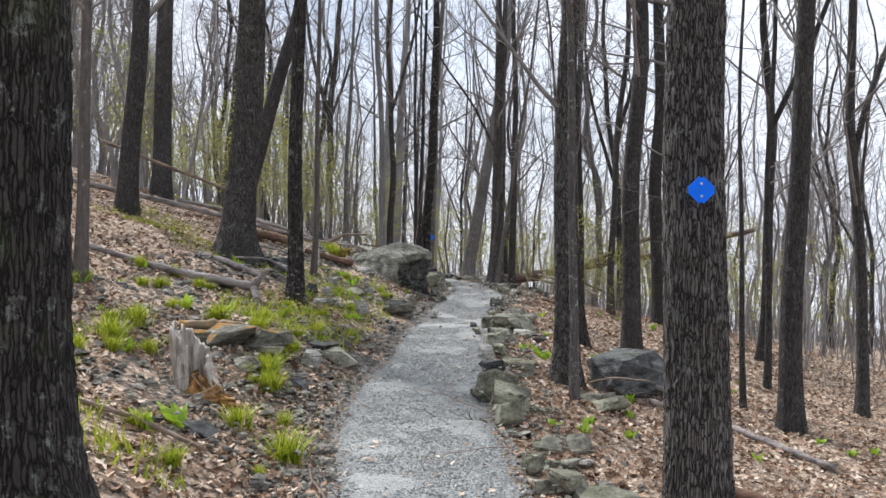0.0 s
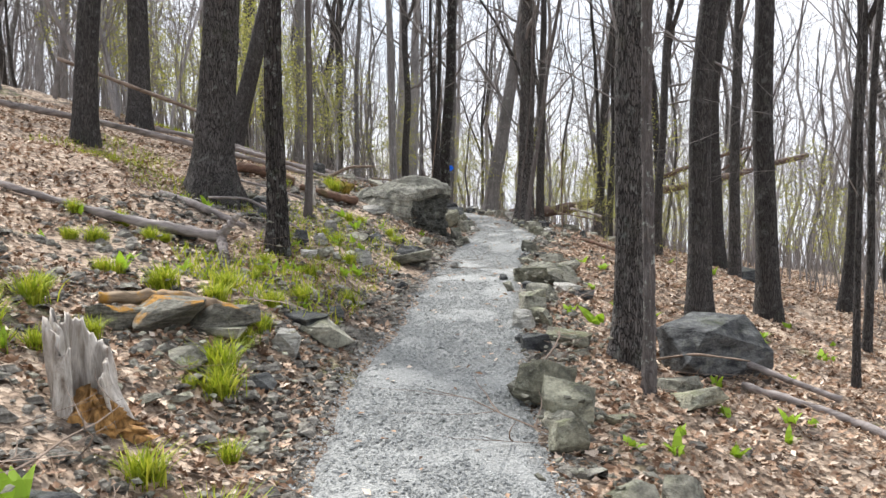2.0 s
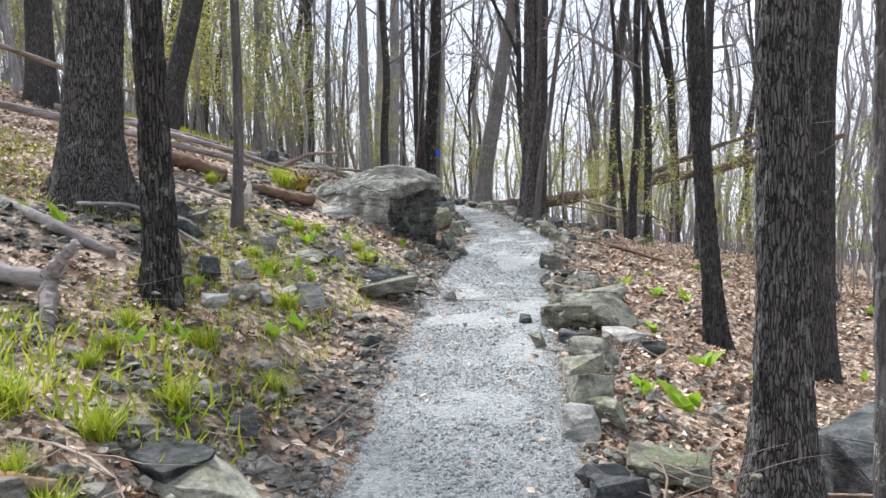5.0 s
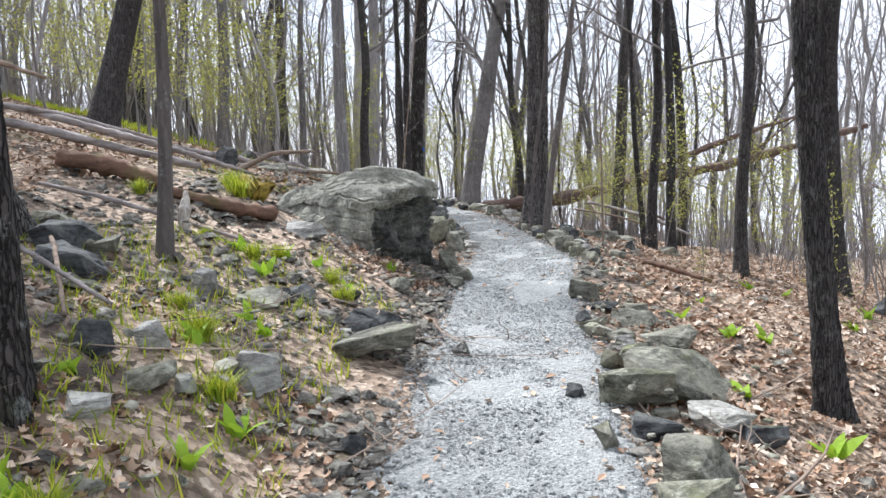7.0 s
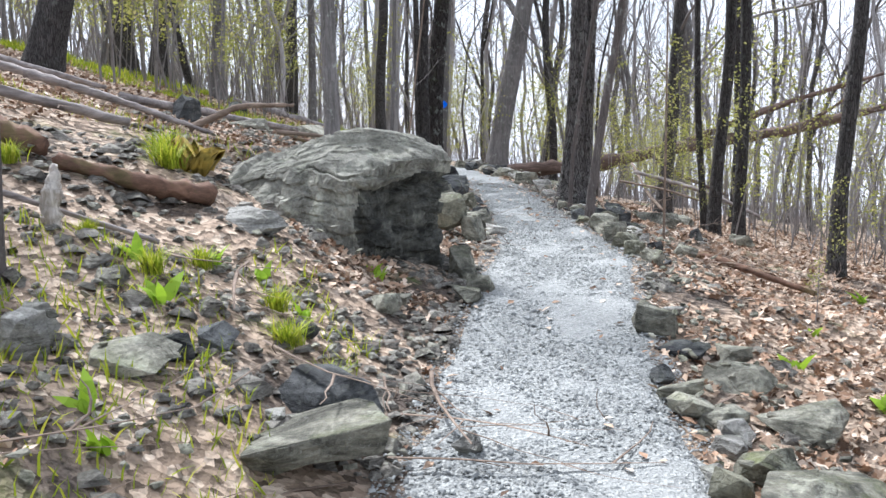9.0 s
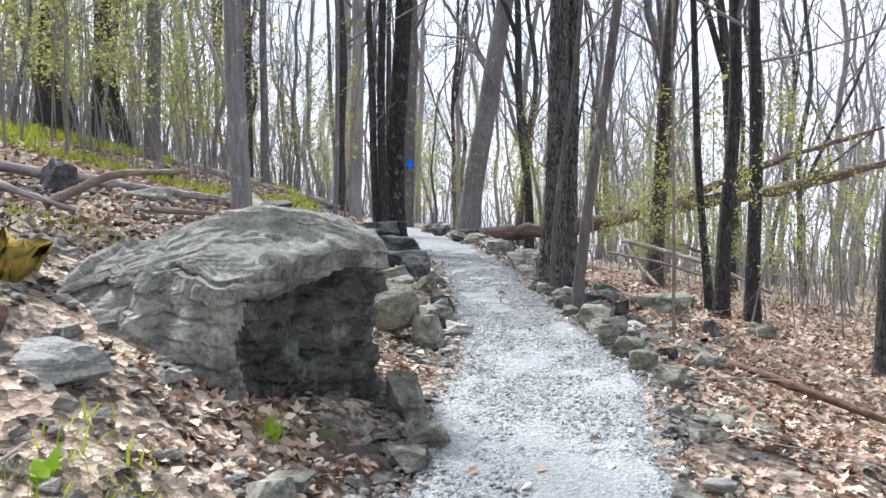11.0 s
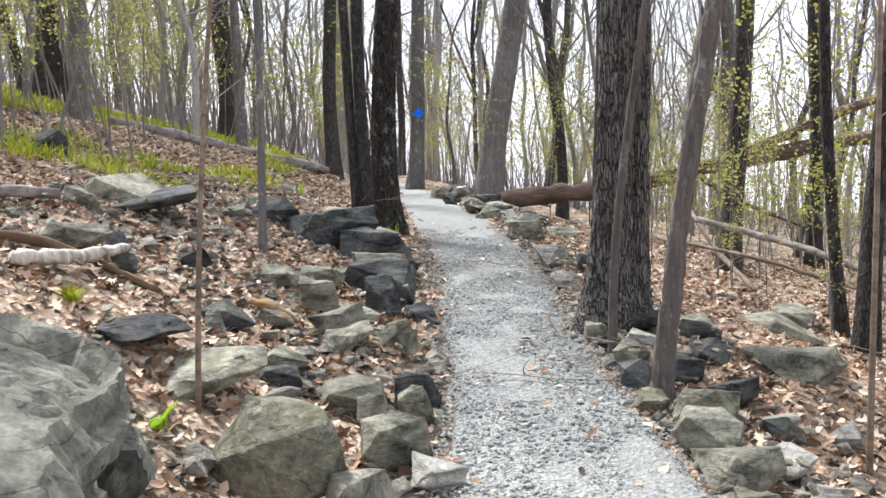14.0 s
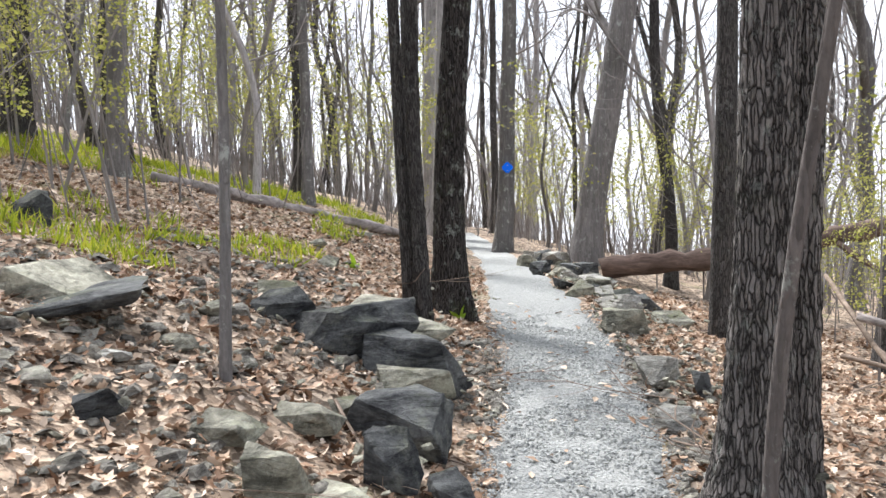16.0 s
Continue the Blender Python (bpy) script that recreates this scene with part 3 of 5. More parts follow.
def mid_trees():
    """Trees of the wood a little further off: a few kinds, each set many times."""
    kinds = []
    for k in range(8):
        t = tree(0, 0, 0.1 + 0.028 * k, 0.0, 12 + 0.6 * k, (BARK, BARK_HAZY, BARK_SMOOTH, BARK)[k % 4], 100 + k, 22, low=0.12 + 0.04 * (k % 3), reach=3.4, wobble=0.17, fork=(0, 3.4, 0, 2.4, 4.6, 0, 3.0, 5.0)[k], label="bare forest tree with grey bark")
        kinds.append(t)
    rng = np.random.default_rng(31)
    placed, tries = [], 0
    while len(placed) < 125 and tries < 6000:
        tries += 1
        y = rng.uniform(15, 62)
        x = rng.uniform(-34, 36)
        left, right = edges(y)
        inner = -6.2 if y < 24 else -4.5 if y < 34 else left - 2.0
        outer = 8.0 if y < 30 else right + 2.5 if y < 34 else right + 1.5
        if (inner < x < outer and y < 41) or (x > 6 and rng.uniform() < 0.35) or abs(x) > 10 + 0.6 * y or any((x - a) ** 2 + (y - b) ** 2 < 1.1 for a, b in placed):
            continue
        placed.append((x, y))
        s = rng.uniform(0.7, 1.15)
        m = pose(x, y, ground_z(x, y) - 0.05, rng.normal(0, 1.8), 2 + rng.normal(0, 2.5), rng.uniform(0, 360))
        t = copy_thing(kinds[int(rng.integers(8))], m @ Matrix.Diagonal((s, s, s * rng.uniform(0.95, 1.15), 1)))
    for k, t in enumerate(kinds):
        x, y = (-9.5, 9.5, -12, 14, -8, 11, -15, 18)[k], 20 + 3.1 * k
        t.location = (x, y, ground_z(x, y) - 0.05)


def young_trees():
    """Thin young trees between the larger ones, with fine low branches."""
    kinds = []
    for k in range(6):
        kinds.append(tree(0, 0, 0.05 + 0.012 * k, 0.0, 7 + 0.8 * k, (TWIG, BARK_SMOOTH, BARK_HAZY)[k % 3], 140 + k, 20, low=0.12, reach=2.6, wobble=0.2, flare=0.2, label="thin young tree with fine bare branches", name="young_tree"))
    rng = np.random.default_rng(37)
    count = 0
    while count < 175:
        y, x = rng.uniform(13, 50), rng.uniform(-22, 24)
        left, right = edges(y)
        inner = -5.0 if y < 22 else -3.2 if y < 33 else left - 1.2
        outer = 6.5 if y < 30 else right + 2.0 if y < 34 else right + 1.0
        if (inner < x < outer and y < 40) or (x > 6 and rng.uniform() < 0.4) or abs(x) > 6 + 0.55 * y:
            continue
        count += 1
        s = rng.uniform(0.7, 1.2)
        m = pose(x, y, ground_z(x, y) - 0.05, rng.normal(0, 3), 2 + rng.normal(0, 4), rng.uniform(0, 360))
        copy_thing(kinds[int(rng.integers(6))], m @ Matrix.Scale(s, 4))
    for k, t in enumerate(kinds):
        x, y = (-6.5, 6.4, -8.2, 7.5, -7.0, 9.0)[k], 19 + 2.3 * k
        t.location = (x, y, ground_z(x, y) - 0.05)


mid_trees()
young_trees()


def far_woods():
    """The woods beyond, too many to count."""
    rng = np.random.default_rng(5)
    shapes = []
    for k in range(6):
        t = Tubes()
        line = trunk_line(16, (0, 0), rng, 0.2, 14)
        radii = taper(16, 0.2, 14)
        t.add(line, radii, 5, False)
        crown(t, line, radii, rng, 18, 0.1, 3.6, 1, (3, 3, 3))
        shapes.append((np.concatenate(t.v), np.array(t.f)))
    vs, fs, n = [], [], 0
    for k in range(500):
        if k < 330:
            x, y = rng.uniform(-80, 85), rng.uniform(-30, 110)
            if (-22 < x < 26 and y < 58) or abs(x) > 30 + 0.62 * max(y, 0):
                continue
        else:
            x, y = rng.uniform(-40, 40), rng.uniform(44, 95)
        v, f = shapes[int(rng.integers(6))]
        a, s = rng.uniform(0, 6.28), rng.uniform(0.6, 1.25)
        turn = np.array([[np.cos(a), -np.sin(a), 0], [np.sin(a), np.cos(a), 0], [0.05, 0, 1]])
        vs.append(s * v @ turn + np.array([x, y, ground_z(x, y)]))
        fs.append(f + n)
        n += len(v)
    # the haze over these trees is only in the paled bark colour
    ob = new("far_woods", mesh_of("far_woods", np.concatenate(vs), np.concatenate(fs), BARK_HAZY))
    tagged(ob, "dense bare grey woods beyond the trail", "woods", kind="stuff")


far_woods()


def brush():
    """Thin undergrowth of bare stems between the trees."""
    rng = np.random.default_rng(17)
    n = 11000
    y = rng.uniform(14, 62, n)
    x = rng.uniform(-30, 30, n)
    left, right = edges(y)
    inner = np.where(y < 22, -5.5, np.where(y < 33, -3.0, left - 0.8))
    outer = np.where(y < 18, 4.5, np.where(y < 33, right + 1.6, right + 0.6))
    thick = rough_at(x, y, 3.0) + 0.5 * rough_at(x, y, 1.0) > np.where(y > 33, -0.9, 0.0)
    keep = ((x < inner) | (x > outer) | (y > 38)) & thick & (np.abs(x) < 5 + 0.55 * y)
    xy = np.stack([x, y], -1)[keep]
    stem = np.array([[-0.006, -0.004, 0], [0.006, -0.004, 0], [0, 0.007, 0], [0.05, 0.03, 0.55], [0.058, 0.03, 0.55], [0.054, 0.037, 0.55], [0.02, 0.1, 1.0]])
    faces = [[0, 1, 4], [0, 4, 3], [1, 2, 5], [1, 5, 4], [2, 0, 3], [2, 3, 5], [3, 4, 6], [4, 5, 6], [5, 3, 6]]
    v, f = scatter_on(xy, rng.uniform(0.4, 2.4, len(xy)), stem, faces, rng, -0.02, 0.22)
    tagged(new("brush", mesh_of("brush", v, f, TWIG, False)), "thin bare undergrowth stems between the trees", "undergrowth", kind="stuff")




# ---- scattered leaves, chips and shards ----
def scatter_on(xy, sizes, shape, faces, rng, lift, tilt, flat=None):
    """Sets one small shape at many spots on the ground, each turned and tilted at random."""
    n = len(xy)
    a, b, c = rng.uniform(0, 2 * np.pi, n), rng.normal(0, tilt, n), rng.normal(0, tilt, n)
    v = np.repeat(shape[None], n, 0) * sizes[:, None, None]
    if flat is not None:
        v = v * flat
    x, y, z = v[..., 0], v[..., 1], v[..., 2]
    y, z = y * np.cos(b)[:, None] - z * np.sin(b)[:, None], y * np.sin(b)[:, None] + z * np.cos(b)[:, None]
    x, z = x * np.cos(c)[:, None] + z * np.sin(c)[:, None], -x * np.sin(c)[:, None] + z * np.cos(c)[:, None]
    x, y = x * np.cos(a)[:, None] - y * np.sin(a)[:, None], x * np.sin(a)[:, None] + y * np.cos(a)[:, None]
    v = np.stack([x + xy[:, 0, None], y + xy[:, 1, None], z + (height(xy[:, 0], xy[:, 1]) + lift)[:, None]], -1)
    f = np.asarray(faces)[None] + (np.arange(n) * len(shape))[:, None, None]
    return v.reshape(-1, 3), f.reshape(-1, len(faces[0]))


LEAF = np.array([[0, -0.5, 0], [0.3, -0.05, 0.1], [0, 0.55, 0.02], [-0.3, -0.05, 0.1], [0, 0, 0.0]])
LEAF_FACES = [[0, 1, 2, 4], [0, 4, 2, 3]]
LOBED = np.array([[0, -0.55, 0.02], [0.22, -0.3, 0.08], [0.12, -0.12, 0.04], [0.38, 0.1, 0.16], [0.14, 0.2, 0.05], [0.0, 0.55, 0.1], [-0.14, 0.2, 0.05], [-0.38, 0.1, 0.14], [-0.12, -0.12, 0.04], [-0.22, -0.3, 0.1]])
LOBED_FACES = [[0, 1, 2, 8], [0, 8, 9, 9], [2, 3, 4, 8], [4, 6, 7, 8], [4, 5, 6, 6]]
SPEAR = np.array([[-0.05, 0, 0], [0.05, 0, 0], [0.04, 0.12, 0.55], [-0.04, 0.12, 0.55], [0.0, 0.42, 1.0]])
SPEAR_FACES = [[0, 1, 2, 3], [3, 2, 4, 4]]
CHIP = np.array([[-0.5, -0.4, -0.1], [0.5, -0.3, -0.1], [0.35, 0.45, -0.1], [-0.4, 0.4, -0.1], [-0.3, -0.2, 0.2], [0.3, -0.2, 0.24], [0.1, 0.3, 0.2]])
CHIP_FACES = [[0, 1, 5], [0, 5, 4], [1, 2, 5], [2, 6, 5], [2, 3, 6], [3, 4, 6], [3, 0, 4], [4, 5, 6]]


def spots(n, rng, far=24.0, wide=7.0):
    """Places off the trail, thicker close to it."""
    y = rng.uniform(2.5, far, n)
    left, right = edges(y)
    d = rng.uniform(0.0, 1.0, n) ** 1.5 * wide
    side = rng.uniform(0, 1, n) < 0.5
    return np.stack([np.where(side, left - d, right + d), y], -1), d, side


def litter():
    rng = np.random.default_rng(11)
    xy, d, uphill = spots(150000, rng, 29.0, 7.5)
    wood = rough_at(xy[:, 0], xy[:, 1], 0.9) + 0.6 * rough_at(xy[:, 0], xy[:, 1], 0.3)
    bare = uphill & (xy[:, 1] > 9) & (xy[:, 1] < 16.5) & (d < 2.8)
    keep = (wood > np.where(bare, 0.32, -0.95)) & (rng.uniform(0, 1, len(xy)) < np.clip(0.12 + d / 0.45, 0, 1))
    xy = xy[keep]
    sizes = rng.uniform(0.022, 0.075, len(xy))
    half = len(xy) // 2
    v, f = scatter_on(xy[:half], sizes[:half], LEAF, LEAF_FACES, rng, 0.014, 0.5)
    v2, f2 = scatter_on(xy[half:], 1.15 * sizes[half:], LOBED, LOBED_FACES, rng, 0.014, 0.55)
    faces = [[a for k, a in enumerate(q) if a not in q[:k]] for q in f.tolist() + (f2 + len(v)).tolist()]
    ob = new("fallen_leaves", mesh_of("fallen_leaves", np.concatenate([v, v2]), faces, LITTER, False))
    tagged(ob, "dry tan and brown fallen leaves on the ground", "leaves", kind="stuff")
    # a few lie on the gravel
    y = rng.uniform(3, 26, 500)
    left, right = edges(y)
    f01 = rng.beta(0.45, 0.45, 500)
    v, f = scatter_on(np.stack([left + (right - left) * f01, y], -1), rng.uniform(0.03, 0.07, 500), LEAF, LEAF_FACES, rng, 0.02, 0.25)
    tagged(new("leaves_on_trail", mesh_of("leaves_on_trail", v, f, LITTER, False)), "scattered dry leaves on the gravel", "leaves", kind="stuff")


def chips():
    rng = np.random.default_rng(12)
    n = 80000
    y = 3.2 + 22 * rng.uniform(0, 1, n) ** 1.25
    left, right = edges(y)
    x = left - 0.06 + (right - left + 0.12) * rng.uniform(0, 1, n)
    v, f = scatter_on(np.stack([x, y], -1), rng.gamma(3.0, 0.0034, n).clip(0.008, 0.045), CHIP, CHIP_FACES, rng, 0.008, 0.25)
    tagged(new("gravel_chips", mesh_of("gravel_chips", v, f, CHIPS, False)), "loose angular grey gravel chips", "gravel", kind="stuff")
    # shards in the bank and beside the edging
    xy, d, uphill = spots(26000, rng, 24.0, 3.0)
    keep = (rng.uniform(0, 1, len(xy)) < np.where(uphill, 1.0, np.exp(-d / 0.5))) & (rough_at(xy[:, 0], xy[:, 1], 0.7) > -0.35)
    xy = xy[keep]
    v, f = scatter_on(xy, rng.gamma(2.0, 0.021, len(xy)).clip(0.015, 0.15), CHIP, CHIP_FACES, rng, 0.01, 0.3)
    tagged(new("stone_shards", mesh_of("stone_shards", v, f, PEBBLE, False)), "small grey stone shards lying in the soil", "stones", kind="stuff")


def ground_cover():
    """Low green growth in patches on the uphill bank."""
    rng = np.random.default_rng(13)
    n = 130000
    y = rng.uniform(4, 32, n)
    left, right = edges(y)
    d = rng.uniform(0.3, 9, n)
    x = left - d
    patch = rough_at(x, y, 1.6) + 0.5 * rough_at(x, y, 0.5)
    near = (y < 17) & (d < 5)
    band = (y > 22) & (d > 1.5)
    keep = ((patch > 0.16) & near) | ((patch > -0.15) & band)
    xy = np.stack([x, y], -1)[keep]
    v, f = scatter_on(xy, rng.uniform(0.03, 0.11, len(xy)) * np.where(xy[:, 1] > 20, 1.5, np.where(xy[:, 1] < 10, 1.35, 0.9)), SPEAR, SPEAR_FACES, rng, -0.005, 0.35)
    f = [[a for k, a in enumerate(q) if a not in q[:k]] for q in f.tolist()]
    tagged(new("ground_cover", mesh_of("ground_cover", v, f, BLADE, False)), "low yellow-green plants over the leaf litter", "plants", kind="stuff")


litter()
chips()
ground_cover()
brush()


# ---- rocks ----
def rock_mesh(name, seed, material, flat=0.5, rounds=2, rugged=0.024):
    """An angular stone about one metre across, split along its layers."""
    rng = np.random.default_rng(seed)
    bm = bmesh.new()
    corners = [(i, j, k) for i in (-1, 1) for j in (-1, 1) for k in (-1, 1)]
    for c in corners:
        p = np.array(c) * rng.uniform(0.15, 1.0, 3)
        bm.verts.new((p[0] * 0.5, p[1] * 0.42, p[2] * 0.5 * flat))
    for _ in range(7):
        p = rng.normal(0, 1, 3)
        p = p / abs(p).max() * rng.uniform(0.85, 1.0)
        bm.verts.new((p[0] * 0.5, p[1] * 0.42, p[2] * 0.5 * flat))
    hull = bmesh.ops.convex_hull(bm, input=bm.verts)
    bmesh.ops.delete(bm, geom=[g for g in hull["geom_interior"] if isinstance(g, bmesh.types.BMVert)], context="VERTS")
    bmesh.ops.dissolve_limit(bm, angle_limit=0.3, verts=bm.verts, edges=bm.edges)
    bmesh.ops.bevel(bm, geom=list(bm.edges), offset=0.009, segments=1, profile=0.6, affect="EDGES")
    bmesh.ops.triangulate(bm, faces=bm.faces)
    for _ in range(rounds):
        bmesh.ops.subdivide_edges(bm, edges=bm.edges, cuts=1, use_grid_fill=True)
        bmesh.ops.triangulate(bm, faces=[f for f in bm.faces if len(f.verts) > 4])
    off = Vector((seed * 3.7, seed * 1.3, 0))
    for v in bm.verts:
        q = v.co * 3.2 + off
        layer = noise.noise(Vector((q.x * 0.4, q.y * 0.4, q.z * 5)))
        chip = noise.noise(q * 4.5)
        v.co += v.co.normalized() * (rugged * noise.fractal(q * 1.4, 1.0, 2.0, 3) + rugged * layer + 0.5 * rugged * (round(chip * 3) / 3))
    me = bpy.data.meshes.new(name)
    bm.to_mesh(me)
    bm.free()
    me.materials.append(material)
    return me


STONES = {}
for kind, material, flat in (("grey", ROCK, 0.5), ("slab", ROCK, 0.26), ("dark", ROCK_DARK, 0.5), ("mossy", ROCK_MOSSY, 0.7), ("pale", ROCK_PALE, 0.55), ("orange", ROCK_ORANGE, 0.4)):
    STONES[kind] = [rock_mesh("rock_" + kind, 20 + 7 * k + len(kind), material, flat) for k in range(6)]
ROCK_LABELS = {
    "grey": "angular grey-green layered rock",
    "slab": "flat grey slab of layered rock",
    "dark": "dark blue-grey angular rock",
    "mossy": "rounded grey rock with green moss",
    "orange": "grey rock covered with orange-brown moss",
    "pale": "pale lichened cream-grey rock",
}
rock_rng = np.random.default_rng(77)


def rock(x, y, wide, deep, tall, kind="grey", turn=None, bury=0.25, where="in the leaf litter", tip=11.0, group="rocks on the ground"):
    me = STONES[kind][int(rock_rng.integers(6))]
    ob = new("rock", me)
    box = [max(abs(v.co[k]) for v in me.vertices) * 2 for k in range(3)]
    turn = rock_rng.uniform(0, 360) if turn is None else turn
    tip = tip * min(1.0, 0.22 / wide)
    m = pose(x, y, ground_z(x, y) + tall * (0.5 - bury), rock_rng.normal(0, tip), rock_rng.normal(0, tip), turn)
    ob.matrix_world = m @ Matrix.Diagonal((wide / box[0], deep / box[1], tall / box[2], 1))
    return tagged(ob, ROCK_LABELS[kind] + " " + where, "rock", group)


EDGE = "in the edging of the trail"
EDGING = "edging stones of the trail"
# the edging on the downhill side
for x, y, wide, tall, kind in (
    (0.99, 5.31, 0.45, 0.13, "slab"), (0.6, 5.43, 0.12, 0.1, "grey"), (0.78, 5.45, 0.24, 0.22, "mossy"), (0.59, 5.81, 0.18, 0.17, "mossy"), (0.85, 6.08, 0.19, 0.11, "grey"), (0.75, 6.42, 0.27, 0.11, "slab"), (0.99, 6.53, 0.21, 0.17, "grey"),
    (0.52, 7.1, 0.24, 0.23, "mossy"), (0.61, 7.66, 0.35, 0.29, "mossy"), (0.36, 8.09, 0.24, 0.19, "grey"), (0.49, 9.49, 0.22, 0.16, "dark"), (0.68, 10.24, 0.23, 0.2, "mossy"), (0.58, 10.46, 0.28, 0.24, "grey"), (0.69, 11.23, 0.26, 0.1, "pale"),
    (0.78, 11.42, 0.42, 0.21, "slab"), (0.46, 11.7, 0.16, 0.12, "grey"), (0.73, 11.85, 0.29, 0.12, "dark"), (1.26, 12, 0.25, 0.12, "dark"), (1.11, 12.17, 0.35, 0.18, "pale"), (0.83, 12.18, 0.14, 0.1, "grey"),
):
    rock(x, y, wide, wide * 0.8, tall, kind, turn=rock_rng.normal(0, 30), bury=0.12, where=EDGE, group=EDGING)
for x, y, wide, tall, kind in (
    (0.73, 12.33, 0.4, 0.24, "mossy"), (0.43, 12.39, 0.12, 0.08, "dark"), (0.75, 12.9, 0.15, 0.13, "mossy"), (0.73, 13.04, 0.12, 0.07, "pale"), (0.91, 13.09, 0.24, 0.15, "mossy"), (0.93, 13.48, 0.17, 0.1, "pale"), (1.29, 13.58, 0.38, 0.12, "slab"),
    (0.93, 13.6, 0.22, 0.09, "slab"), (0.81, 13.65, 0.2, 0.16, "grey"), (0.79, 13.83, 0.23, 0.12, "grey"), (0.75, 14, 0.11, 0.1, "dark"), (1.11, 14.03, 0.35, 0.1, "slab"), (0.98, 14.49, 0.27, 0.1, "dark"), (1.24, 14.5, 0.19, 0.1, "grey"),
    (0.91, 14.78, 0.28, 0.18, "grey"), (1.09, 15.17, 0.16, 0.1, "pale"), (1.29, 16.59, 0.19, 0.13, "slab"), (1.21, 16.87, 0.17, 0.15, "mossy"), (1.66, 17.14, 0.22, 0.1, "slab"), (1.21, 17.21, 0.23, 0.15, "mossy"),
):
    rock(x, y, wide, wide * 0.8, tall, kind, turn=rock_rng.normal(0, 30), bury=0.12, where=EDGE, group=EDGING)
for x, y, wide, tall, kind in (
    (1.47, 17.32, 0.14, 0.08, "dark"), (1.15, 17.54, 0.16, 0.17, "grey"), (1.47, 17.78, 0.13, 0.1, "pale"), (1.2, 17.88, 0.3, 0.15, "slab"), (1.4, 18.03, 0.19, 0.14, "pale"), (1.18, 18.14, 0.27, 0.19, "grey"), (1.79, 18.41, 0.16, 0.07, "pale"),
    (1.07, 18.62, 0.14, 0.09, "mossy"), (2.17, 18.62, 0.15, 0.14, "dark"), (1.46, 18.78, 0.22, 0.2, "dark"), (1.07, 18.96, 0.18, 0.13, "dark"), (1.98, 19.34, 0.5, 0.18, "grey"), (2.84, 19.36, 0.27, 0.13, "slab"), (1.03, 19.53, 0.1, 0.09, "dark"),
    (1.2, 19.54, 0.21, 0.1, "pale"), (1.01, 19.72, 0.14, 0.12, "grey"), (1.57, 19.75, 0.23, 0.11, "dark"), (1.2, 19.99, 0.44, 0.17, "dark"), (1.67, 20.16, 0.23, 0.1, "slab"), (1.12, 20.28, 0.19, 0.2, "pale"),
):
    rock(x, y, wide, wide * 0.8, tall, kind, turn=rock_rng.normal(0, 30), bury=0.12, where=EDGE, group=EDGING)
for x, y, wide, tall, kind in (
    (1.04, 21.28, 0.26, 0.13, "pale"), (1.27, 22.01, 0.16, 0.17, "dark"), (1.05, 22.16, 0.28, 0.23, "pale"),
):
    rock(x, y, wide, wide * 0.8, tall, kind, turn=rock_rng.normal(0, 30), bury=0.12, where=EDGE, group=EDGING)
for x, y, wide, tall, kind in ((0.66, 26.3, 0.3, 0.2, "grey"), (0.5, 27.0, 0.3, 0.2, "dark"), (0.2, 28.4, 0.34, 0.22, "dark"), (0.0, 29.4, 0.34, 0.22, "grey"), (1.0, 22.6, 0.2, 0.12, "grey")):
    rock(x, y, wide, wide * 0.8, tall, kind, where=EDGE, group=EDGING)
rock(0.98, 24.1, 0.42, 0.32, 0.24, "grey", 8, 0.1, "standing square at the trail's edge", 2, EDGING)
for k in range(50):
    y = rock_rng.uniform(5.5, 31)
    left, right = edges(y)
    wide = rock_rng.uniform(0.08, 0.2)
    rock(right + rock_rng.uniform(0.02, 0.5), y, wide, wide * 0.8, wide * rock_rng.uniform(0.3, 0.55), ("grey", "slab", "slab", "dark", "pale", "mossy")[k % 6], where=EDGE, group=EDGING)
for k in range(26):
    y = rock_rng.uniform(24.6, 31.5)
    wide = rock_rng.uniform(0.24, 0.5)
    rock(edges(y)[1] + rock_rng.uniform(0.12, 0.8), y, wide, wide * 0.8, wide * rock_rng.uniform(0.45, 0.7), ("grey", "dark", "pale")[k % 3], where=EDGE, group=EDGING)
for x, y, wide, tall, kind in (
    (1.24, 18.49, 0.27, 0.17, "mossy"), (1.12, 19.25, 0.22, 0.14, "grey"), (1.53, 18.44, 0.19, 0.09, "pale"), (1.29, 19.06, 0.25, 0.14, "dark"), (1.49, 19.26, 0.22, 0.11, "dark"), (1.08, 18.69, 0.12, 0.08, "grey"), (0.54, 9.33, 0.27, 0.17, "dark"),
    (0.85, 9.7, 0.42, 0.17, "mossy"), (0.64, 11.01, 0.28, 0.2, "mossy"), (0.5, 10.09, 0.24, 0.18, "pale"), (1.03, 12.65, 0.73, 0.26, "slab"), (1.61, 8.58, 0.4, 0.16, "mossy"), (0.46, 7.92, 0.39, 0.35, "mossy"), (0.51, 7.51, 0.22, 0.11, "grey"),
):
    rock(x, y, wide, wide * 0.8, tall, kind, turn=rock_rng.normal(0, 30), bury=0.12, where=EDGE, group=EDGING)
